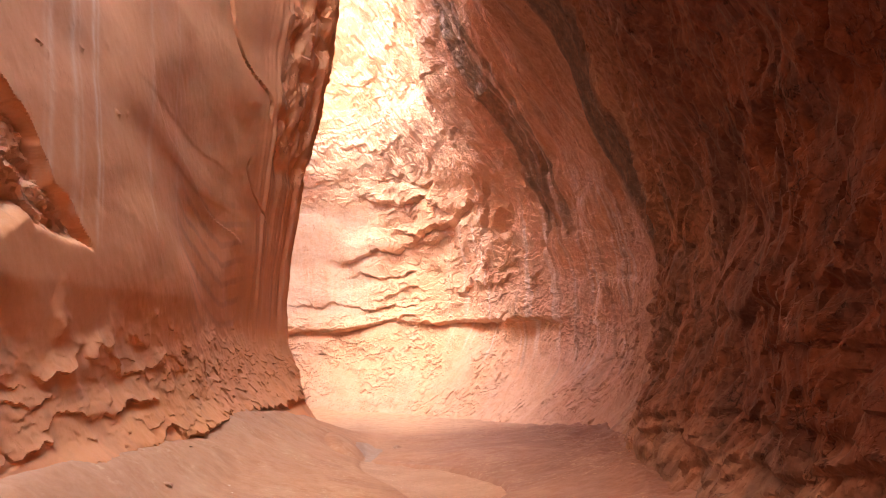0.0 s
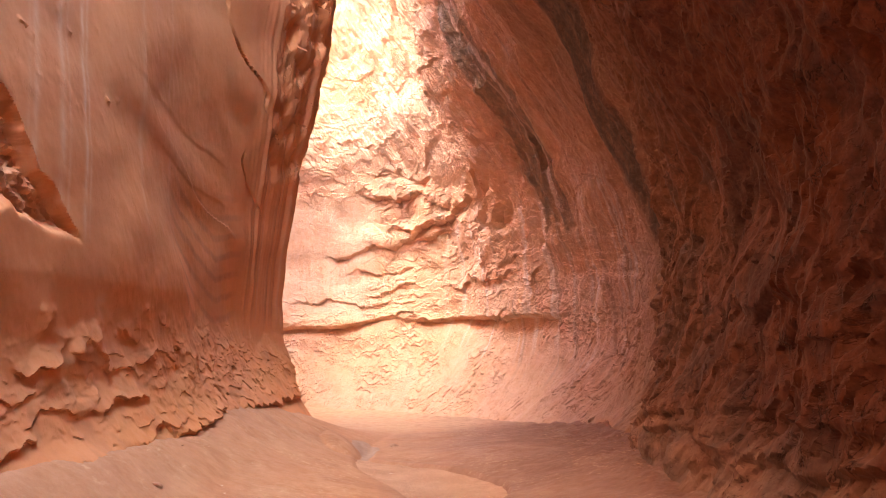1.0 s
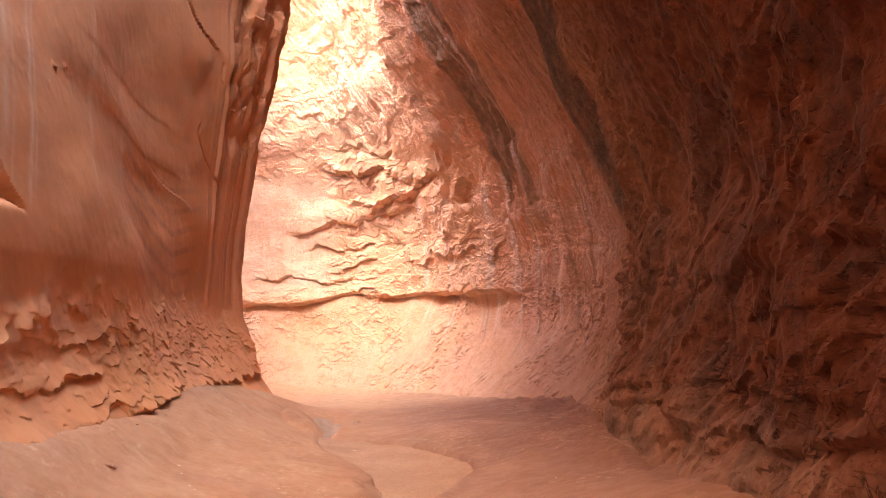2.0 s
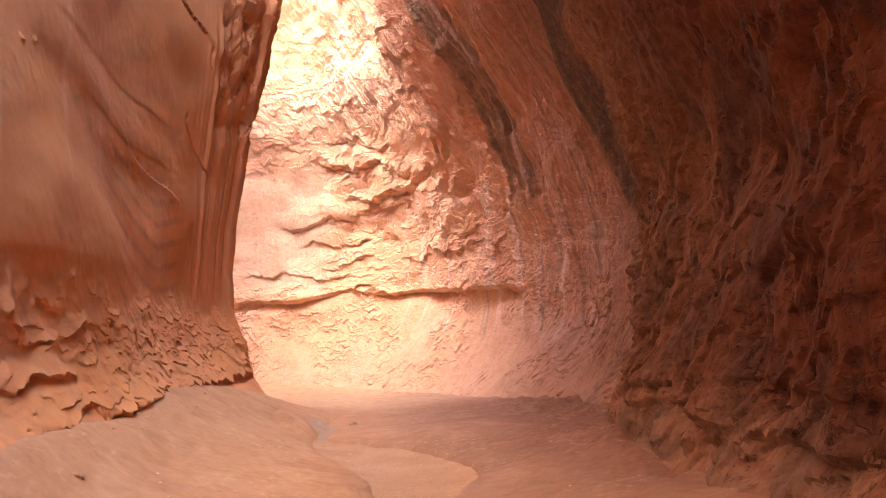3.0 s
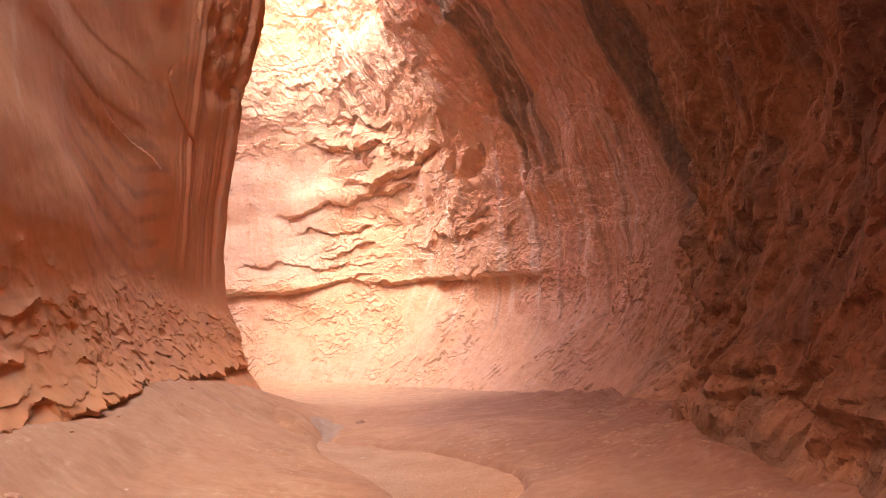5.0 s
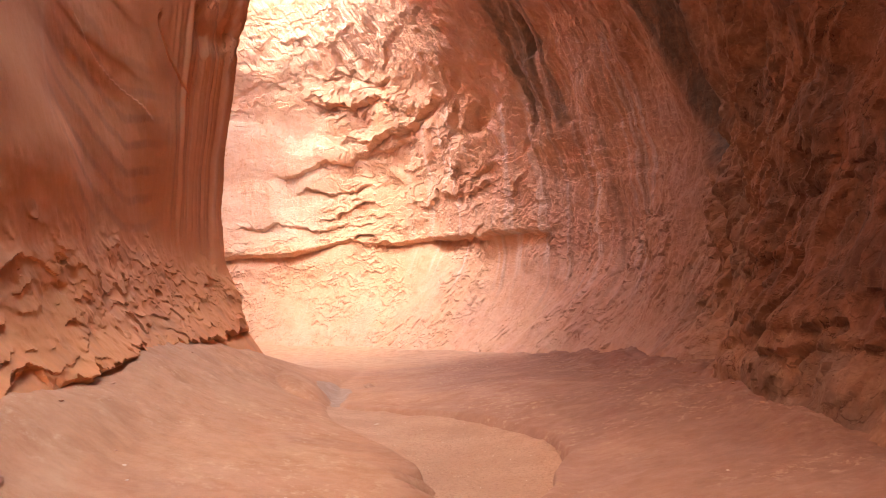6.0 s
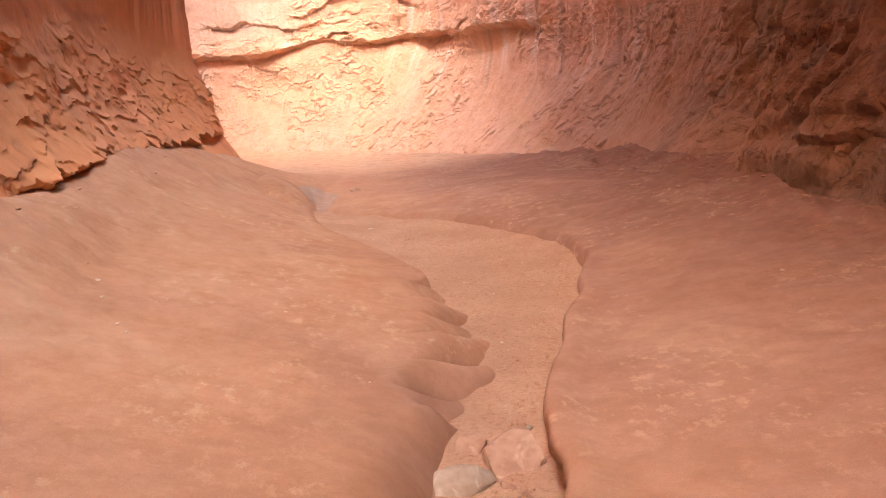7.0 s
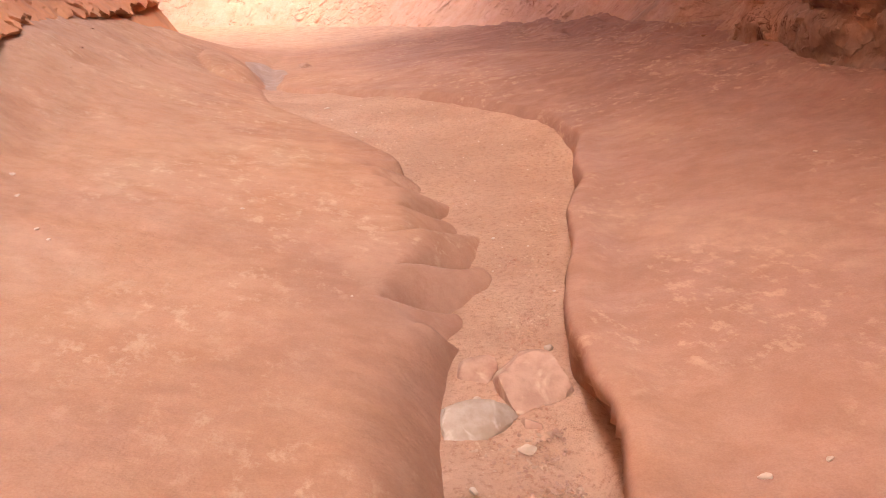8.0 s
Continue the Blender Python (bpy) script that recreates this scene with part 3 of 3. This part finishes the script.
def channel_right(y):
    return spline((7, 8, 8.8, 9.05, 9.3, 9.6, 10.15, 10.8, 11.4, 12.2, 12.8, 13.4, 13.8, 14.4, 15.2, 16.1, 16.9, 17.6, 18.3, 19.2, 21, 23), (-0.75, -0.62, -0.45, -0.36, -0.31, -0.29, -0.23, 0.0, 0.17, 0.42, 0.6, 0.82, 0.93, 0.95, 0.82, 0.52, 0.15, -0.25, -0.75, -1.38, -1.55, -1.75), y)


def bed_height(x, y):
    flat = spline((6, 9, 11, 13, 15, 17.5, 19, 22, 24), (0.02, -0.07, -0.13, -0.20, -0.215, -0.255, -0.32, -0.46, -0.52), y)
    return flat + (ground_height(x, y) - 0.05 - flat) * smooth(13.2, 14.8, y)


def slab(x, y):
    """The slickrock floor with its channel."""
    h = ground_height(x, y) + 0.05 * rough(x * 0.25, y * 0.2, 3, 201) * smooth(0.5, 2.5, np.abs(x - valley(y))) + 0.012 * rough(x * 0.9 + 0.4 * y, y * 0.5, 3, 202)
    edge = 0.025 * rough(y * 1.1, y * 0, 3, 203) + 0.012 * np.sin(y * 5 + 2)
    teeth = within(10.4, 13.5, y, 0.15)
    # lobes of the scalloped left bank: lapping petals that swing upstream as they reach into the channel
    l0 = channel_left(y) + edge * 0.6
    turn = y * 2.3 + 0.4 * np.sin(y * 1.9) - 0.9 * (x - l0) - 2.2 * np.clip(x - l0 + 0.35, 0, 0.7) ** 2
    number = np.floor(turn)
    p = turn - number
    size = 0.7 + 0.6 * lattice(number, number * 0, 207)
    lobe = np.sqrt(np.clip(1 - (1.5 * p - 0.9) ** 2, 0, 1)) * size
    l = l0 + teeth * (0.26 * lobe - 0.12)
    r = channel_right(y) + edge + 0.02 * np.abs(np.sin(y * 2.9 + 0.6)) * (1 - smooth(13, 14, y))
    sharp = 1 - smooth(13.6, 15.0, y)
    wl = 0.07 + 0.36 * teeth + 0.10 * (1 - sharp) + 0.32 * within(7, 10.2, y, 0.4)
    wr = 0.05 + 0.08 * (1 - sharp) + 0.03 * within(12.2, 13.2, y, 0.3)
    roll = np.clip((x - l + wl) / (wl + 0.02), 0, 1)
    hole = (roll ** 2.4 * (1 - teeth) + (0.62 * roll ** 1.5 + 0.38 * smooth(0.82, 1, roll)) * teeth) * (1 - smooth(r - 0.02, r + wr, x)) * smooth(5.5, 7.5, y) * (1 - smooth(21.5, 23, y))
    deep = bed_height(x, y) - 0.10 * sharp - 0.04
    depth = np.clip(h - deep, 0, None)
    bank = smooth(l0 - 0.36, l0 - 0.10, x) * (1 - smooth(l + 0.02, l + 0.15, x)) * teeth
    h = h - 0.15 * size * bank * (1 - p) ** 1.6
    # rims: rolled on the right, dished on the left
    rim = 0.05 * within(7, 13.6, y, 0.8) * (np.exp(-((x - r - 0.10) / 0.12) ** 2))
    dish = -0.03 * within(9.5, 13.6, y, 0.5) * np.exp(-((x - l + 0.2) / 0.2) ** 2)
    lip = 0.03 * smooth(14, 15, y) * (1 - smooth(17.5, 18.5, y)) * smooth(r - 0.02, r + 0.06, x) * np.exp(-np.clip(x - r, 0, None) / 0.5)
    h = np.maximum(h + rim + dish + lip - depth * hole, deep)
    # rough ribs near the foot of the right wall, thin slabs by the left
    side = smooth(1.9, 2.9, x) * within(10, 30, y, 2)
    h = h + side * 0.07 * plates(y + 0.8 * x, x - 0.15 * y, 1.8, 0.5, 204, 3, 3, 0.35, 0.10)
    side = smooth(-2.6, -3.2, x) * within(9, 23, y, 1)
    h = h + side * 0.03 * plates(y, x, 1.2, 0.5, 205, 3, 3)
    # a rounded knob beside the rill
    knob = ((x + 2.25 + 0.1 * (y - 20.6)) / 0.38) ** 2 + ((y - 20.6) / 1.3) ** 2
    h = h + 0.16 * np.sqrt(np.clip(1 - knob, 0, 1))
    return h + 0.0035 * rough(x * 5, y * 5, 2, 206)


def undercut(x, y, z):
    """How far the channel's right bank is washed out under its rim."""
    r = channel_right(y)
    rim = ground_height(r + 0.1, y)
    down = np.clip((rim - z) / np.clip(rim - bed_height(r, y), 0.05, None), 0, 1)
    reach = 0.05 + 0.17 * within(8.9, 9.7, y, 0.35) + 0.12 * within(10.6, 11.0, y, 0.25) + 0.15 * within(11.5, 12.1, y, 0.3)
    return x + reach * smooth(0.15, 0.6, down) * np.exp(-((x - r) / 0.16) ** 2) * within(7.5, 13.4, y, 0.4)

# ---- meshes ----
def sheet(name, x, y, z, material, layers=(), flip=False, sharp=0):
    """One mesh object from a grid of points (rows by columns), with named layers of numbers on its points."""
    rows, cols = x.shape
    me = bpy.data.meshes.new(name)
    i = (np.arange(rows - 1)[:, None] * cols + np.arange(cols - 1)[None, :]).ravel()
    quads = np.stack([i, i + 1, i + cols + 1, i + cols] if not flip else [i, i + cols, i + cols + 1, i + 1], 1).astype(np.int32)
    me.vertices.add(rows * cols)
    me.vertices.foreach_set("co", np.stack([x, y, z], -1).astype(np.float32).ravel())
    me.loops.add(quads.size)
    me.loops.foreach_set("vertex_index", quads.ravel())
    me.polygons.add(len(quads))
    me.polygons.foreach_set("loop_start", np.arange(0, quads.size, 4, dtype=np.int32))
    me.polygons.foreach_set("use_smooth", np.ones(len(quads), bool))
    for key, values in layers:
        me.attributes.new(key, "FLOAT", "POINT").data.foreach_set("value", values.astype(np.float32).ravel())
    me.update(calc_edges=True)
    me.validate()
    if sharp:
        me.set_sharp_from_angle(angle=radians(sharp))
    me.materials.append(material)
    return new(name, me)


def lines(*runs):
    """Grid lines: (from, to, spacing) runs end to end."""
    parts = [np.linspace(a, b, max(2, int(round((b - a) / d)) + 1))[:-1] for a, b, d in runs]
    return np.concatenate([*parts, [runs[-1][1]]])


def wall(name, stations, arc, side, bend, relief, s_lines, z_lines, material, rim=None):
    s, z = np.meshgrid(s_lines, z_lines)
    if rim:
        z = np.where(z > 6, 6 + (z - 6) * (rim(s) - 6) / (z_lines[-1] - 6), z)
    x, y, nx, ny = wall_base(stations, arc, s, z, side, bend)
    out, dark, pale = relief(s, z)
    # right wall's shade painted as darker red, mixed with the bend's browner rock
    shade_tint = 1 - spline((20, 24, 28, 33, 38, 43, 48, 52), (0, 0.05, 0.20, 0.42, 0.60, 0.82, 0.96, 1.0), s + 1.5 * rough(s * 0.5, z * 0.4, 4, 88) - 0.3 * (z - 3))
    shade_tint = shade_tint * (0.65 + 0.35 * smooth(-0.1, 0.9, 0.15 * rough(s * 1.5, z * 2, 3, 93) + z - spline((20, 27, 29, 35, 40), (0.95, 0.8, 0.77, 0.4, 0.05), s)))
    return sheet(name, x + nx * out, y + ny * out, z + 0 * out, material, (("varnish_shade", dark), ("pale", pale), ("along", s if side > 0 else s - spline((20, 25, 28.5, 31, 33), (0.38, 0.38, 0.40, 0.21, 0.0), s) * (z - 3)), ("shade_tint", shade_tint)), flip=side < 0, sharp=42 if name == "wall_right" else 32)


Z_WALL = lines((-1.8, -1.2, 0.3), (-1.2, 13.6, 0.032), (13.6, 16, 0.08), (16, 21, 0.5))
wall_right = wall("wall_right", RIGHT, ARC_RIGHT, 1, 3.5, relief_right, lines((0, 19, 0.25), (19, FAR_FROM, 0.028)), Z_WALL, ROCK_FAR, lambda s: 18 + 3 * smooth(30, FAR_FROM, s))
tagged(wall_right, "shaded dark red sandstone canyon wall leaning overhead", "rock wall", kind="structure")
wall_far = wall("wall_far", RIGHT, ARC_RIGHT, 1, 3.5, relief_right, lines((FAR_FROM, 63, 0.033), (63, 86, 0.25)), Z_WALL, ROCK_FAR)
tagged(wall_far, "sunlit pale orange sandstone alcove with ledges and dark varnish streaks", "rock wall", kind="structure")
# unseen rim heights, 34 m then low past the nose, shape the sky light
wall_left = wall("wall_left", LEFT, ARC_LEFT, -1, 3.0, relief_left, lines((0, 21, 0.25), (21, 29, 0.022), (29, 38.6, 0.028), (38.6, 43, 0.08), (43, 60, 0.4)), lines((-1.6, 0.0, 0.2), (0.0, 0.6, 0.04), (0.6, 2.6, 0.017), (2.6, 10.6, 0.032), (10.6, 12, 0.08), (12, 24, 0.5)), ROCK_LEFT, lambda s: 34 - 22.5 * smooth(39, 42, s))
tagged(wall_left, "smooth orange sandstone canyon wall with a scaly crumbling foot", "rock wall", kind="structure")

# unseen wall, added to close the back and keep out sky light
bx, bz = np.meshgrid(lines((-9, 7, 0.2)), lines((-1, 25, 0.25)))
sky_block_back = sheet("sky_block_back", bx, -13.6 + 0.6 * rough(bx * 0.3, bz * 0.25, 5, 91), bz, ROCK_LEFT, (("varnish_shade", 0.4 * smooth(0, 0.6, rough(bx * 0.8, bz * 0.15, 3, 92))), ("pale", 0 * bx), ("along", bx)), flip=True)
tagged(sky_block_back, "unseen orange sandstone wall added behind to block sky light", "rock wall", kind="structure")

gx, gy = np.meshgrid(lines((-26, -5, 0.5), (-5, -1.35, 0.035), (-1.35, 1.25, 0.014), (1.25, 5.5, 0.035), (5.5, 9, 0.4)), lines((-15, 6, 0.4), (6, 8, 0.03), (8, 14.5, 0.016), (14.5, 24, 0.028), (24, 44, 0.1)))
gz = slab(gx, gy)
# the dark layer also paints the right side's shade, over redder rock
# the pale layer also paints the lit floor beyond the shadow edge
ground = sheet("ground", undercut(gx, gy, gz), gy, gz, ROCK_FLOOR, (("varnish_shade", np.maximum(0.3 * smooth(0.1, 0.6, rough(gx * 0.6, gy * 0.5, 4, 211)), 0.75 * smooth(0.1, 2.4, gx + 0.9 * rough(gx * 0.35, gy * 0.3, 5, 213) + 0.12 * (gy - 16)) * within(11, 40, gy + gx * 0.5, 2))), ("pale", np.maximum(0.22 * smooth(0.2, 0.7, rough(gx * 1.4 + 0.5 * gy, gy * 0.7, 4, 212)), 0.85 * smooth(25, 31, gy + 0.6 * rough(gx * 0.5, gy * 0.4, 3, 214)))), ("shade_tint", smooth(-1.8, 1.0, gx + 0.8 * rough(gx * 0.4, gy * 0.3, 4, 215)))))
tagged(ground, "smooth pinkish slickrock floor with a narrow water-cut channel", "slickrock ground", kind="structure")

v, u = np.meshgrid(np.linspace(0, 1, 60), lines((6.5, 19.6, 0.03)))
sx = channel_left(u) - 0.35 + v * (channel_right(u) + 0.3 - channel_left(u) + 0.35)
sz = bed_height(sx, u) + 0.02 * rough(sx * 1.2, u * 1.0, 4, 221) + 0.006 * rough(sx * 6, u * 6, 3, 222) - 0.10 * np.exp(-((sx + 0.33) / 0.10) ** 2 - ((u - 9.2) / 0.22) ** 2) 
sand = sheet("sand", sx, u, sz, SAND)
tagged(sand, "orange sand and grit filling the bottom of the channel", "sand", kind="structure")

v, u = np.meshgrid(np.linspace(0, 1, 16), lines((19.4, 23.2, 0.06)))
wide = 0.10 + 0.28 * within(21.2, 22.8, u, 0.5)
sx = (channel_left(u) + channel_right(u)) / 2 + (v - 0.5) * 2 * wide
silt = sheet("silt", sx, u, slab(sx, u) + 0.014 * (1 - (2 * v - 1) ** 2) - 0.004, SILT)
tagged(silt, "grey damp silt lying in the rill", "silt", kind="structure")

# ---- stones ----
def stone(name, place, size, turn, seed, material, label, category="stone", flat=0.0, cuts=4):
    """One stone: a ball cut by planes, roughened and sunk a little into what it lies on."""
    dice = random.Random(seed)
    bm = bmesh.new()
    bmesh.ops.create_icosphere(bm, subdivisions=4, radius=1.0)
    planes = [(Vector((dice.uniform(-1, 1), dice.uniform(-1, 1), dice.uniform(-0.5, 1))).normalized(), dice.uniform(0.5, 0.8)) for _ in range(cuts * 2)]
    if flat:
        planes.append((Vector((dice.uniform(-0.15, 0.15), dice.uniform(-0.15, 0.15), 1)).normalized(), flat))
    for v in bm.verts:
        for way, far in planes:
            over = v.co.dot(way) - far
            if over > 0:
                v.co -= way * over * 0.92
        v.co *= 1 + 0.10 * noise.noise(v.co * 1.6 + Vector((seed, 0, 0))) + 0.04 * noise.noise(v.co * 5 + Vector((0, seed, 0)))
        v.co.x, v.co.y, v.co.z = v.co.x * size[0] / 2, v.co.y * size[1] / 2, v.co.z * size[2] / 2
    me = bpy.data.meshes.new(name)
    bm.to_mesh(me)
    bm.free()
    me.polygons.foreach_set("use_smooth", np.ones(len(me.polygons), bool))
    me.set_sharp_from_angle(angle=radians(20))
    me.materials.append(material)
    ob = new(name, me)
    ob.matrix_world = pose(*place, *turn)
    return tagged(ob, label, category)


def bed(x, y):
    return float(bed_height(np.array([x]), np.array([y]))[0])


def floor_at(x, y):
    return float(slab(np.array([x]), np.array([y]))[0])


stone("slab_stone", (-0.63, 9.70, bed(-0.63, 9.70) + 0.01), (0.37, 0.26, 0.20), (18, -6, 2), 3, STONE_GREY, "pale grey angular stone half buried in channel sand", flat=0.55, cuts=5)
stone("boulder", (-0.37, 9.99, bed(-0.37, 10.0) - 0.02), (0.38, 0.58, 0.40), (14, 8, -24), 19, STONE_RED, "rounded sandy pink boulder wedged against the channel bank", "boulder", flat=0.6, cuts=5)
stone("boulder", (-0.56, 10.14, bed(-0.56, 10.14) + 0.01), (0.20, 0.24, 0.22), (0, 18, 30), 12, STONE_RED, "small reddish brown boulder lying in the channel", "boulder", cuts=6)
stone("wedged_stone", (-0.245, 10.12, bed(-0.24, 10.12) + 0.10), (0.045, 0.04, 0.035), (0, 0, 40), 17, STONE_GREY, "small grey stone wedged beside a boulder")
stone("white_stone", (-0.6, 9.86, bed(-0.6, 9.86) + 0.02), (0.045, 0.05, 0.05), (20, 0, 10), 21, STONE_PALE, "small white broken stone lying on sand")
stone("pale_stone", (-0.49, 9.5, bed(-0.49, 9.5) + 0.008), (0.075, 0.06, 0.045), (0, 10, 30), 25, STONE_PALE, "pale pinkish stone lying among pebbles on sand", flat=0.6)
stone("white_pebble", (-0.72, 9.28, bed(-0.72, 9.28) + 0.008), (0.03, 0.038, 0.02), (0, 0, 20), 29, STONE_PALE, "small smooth white pebble lying on sand", cuts=2)
stone("sunken_stone", (-0.44, 9.66, bed(-0.44, 9.66) + 0.005), (0.06, 0.12, 0.07), (0, 20, 30), 33, STONE_RED, "reddish flat stone sunk into channel sand", flat=0.6)
stone("dark_stone", (-1.13, 22.6, floor_at(-1.13, 22.6) + 0.02), (0.28, 0.2, 0.12), (0, 0, 10), 37, STONE_RED, "dark reddish stone lying beside the rill")
stone("fallen_block", (-3.12, 10.5, floor_at(-3.12, 10.5) + 0.01), (0.18, 0.15, 0.08), (10, 15, 50), 41, STONE_SAND, "orange sandstone block fallen from the wall foot", "rock block", flat=0.6, cuts=6)
CHIPS = ((-2.42, 11.04, 0.036, 51), (-2.34, 10.92, 0.034, 52), (-0.03, 8.74, 0.045, 53), (0.16, 8.75, 0.03, 54), (-1.02, 10.5, 0.018, 55), (-2.62, 11.5, 0.04, 56), (-2.75, 11.9, 0.05, 57), (-1.55, 11.8, 0.03, 58), (-0.92, 17.4, 0.09, 59), (1.75, 11.6, 0.04, 60))
for x, y, wide, seed in CHIPS:
    tagged(stone("rock_chip", (x, y, (bed(x, y) if y > 17 else floor_at(x, y)) + wide * 0.08), (wide, wide * 0.7, wide * 0.35), (0, 0, seed * 37), seed, STONE_PALE, "small pale flat rock chip lying on slickrock", "rock chip", flat=0.5), group="loose rock chips")
FLAKES = ((-3.45, 12.6, 0.14, 71), (-3.3, 13.4, 0.10, 72), (-3.5, 14.2, 0.16, 73), (-3.2, 15.4, 0.10, 74), (-3.35, 16.6, 0.12, 75), (-2.9, 12.2, 0.08, 76), (-3.6, 18.4, 0.16, 77), (-2.7, 14.6, 0.06, 78), (-2.9, 17.2, 0.09, 79), (2.7, 13.2, 0.12, 80), (2.95, 14.5, 0.14, 81), (2.4, 12.4, 0.08, 82), (3.1, 16.2, 0.16, 83))
for x, y, wide, seed in FLAKES:
    tagged(stone("rock_flake", (x, y, floor_at(x, y) + wide * 0.03), (wide * 0.6, wide * 0.45, wide * 0.18), (seed % 9, 5, seed * 53), seed, STONE_SAND, "thin orange sandstone flake fallen on the floor", "rock flake", flat=0.45, cuts=6), group="fallen sandstone flakes")


def pebbles(name, count, seed, area, smallest, largest, material, label):
    """Loose gravel over a stretch of the channel bed, as one mesh of many small cut stones."""
    dice = random.Random(seed)
    ball = bmesh.new()
    bmesh.ops.create_icosphere(ball, subdivisions=1, radius=1.0)
    shape = [v.co.copy() for v in ball.verts]
    faces = [[v.index for v in f.verts] for f in ball.faces]
    ball.free()
    points, polygons = [], []
    spots = np.array([area(dice) for _ in range(count)])
    level = bed_height(spots[:, 0], spots[:, 1]) + 0.02 * rough(spots[:, 0] * 1.2, spots[:, 1], 4, 221)
    for (x, y), z in zip(spots, level):
        size = smallest + (largest - smallest) * dice.random() ** 4
        turn = Euler((dice.uniform(-0.4, 0.4), dice.uniform(-0.4, 0.4), dice.uniform(0, 6.3))).to_matrix()
        middle = Vector((x, y, z + size * 0.25))
        first = len(points)
        stretch = (dice.uniform(0.7, 1.3), dice.uniform(0.6, 1), dice.uniform(0.35, 0.7))
        for c in shape:
            c = c * dice.uniform(0.75, 1.1)
            points.append(middle + turn @ Vector((c.x * stretch[0], c.y * stretch[1], c.z * stretch[2])) * size)
        polygons += [[first + i for i in f] for f in faces]
    me = bpy.data.meshes.new(name)
    me.from_pydata([tuple(p) for p in points], [], polygons)
    me.materials.append(material)
    return tagged(new(name, me), label, "gravel", kind="stuff")


def over_bed(low, high, bunch):
    def pick(dice):
        y = low + (high - low) * dice.random()
        a, b = float(channel_left(np.array([y]))[0]) + 0.03, float(channel_right(np.array([y]))[0]) - 0.03
        x = a + (b - a) * (dice.random() ** bunch)
        if noise.noise(Vector((x * 3.5, y * 2.5, low))) + 0.5 * noise.noise(Vector((x * 9, y * 7, low))) > 0.6 * dice.random() - 0.15:
            return x, y
        return pick(dice)
    return pick


pebbles("gravel", 2600, 5, over_bed(8.4, 13.6, 0.7), 0.002, 0.011, STONE_SAND, "scattered small reddish gravel on the channel sand")
pebbles("gravel", 900, 6, over_bed(8.5, 9.6, 0.45), 0.003, 0.014, STONE_RED, "pale pinkish gravel patch on the channel sand")
pebbles("gravel", 1800, 7, over_bed(13.4, 17.6, 1.0), 0.003, 0.014, STONE_SAND, "reddish gravel strewn over the wide sandy patch")
pebbles("gravel", 90, 8, over_bed(11, 17.4, 0.9), 0.003, 0.014, STONE_PALE, "few pale pebbles strewn over the sandy patch")
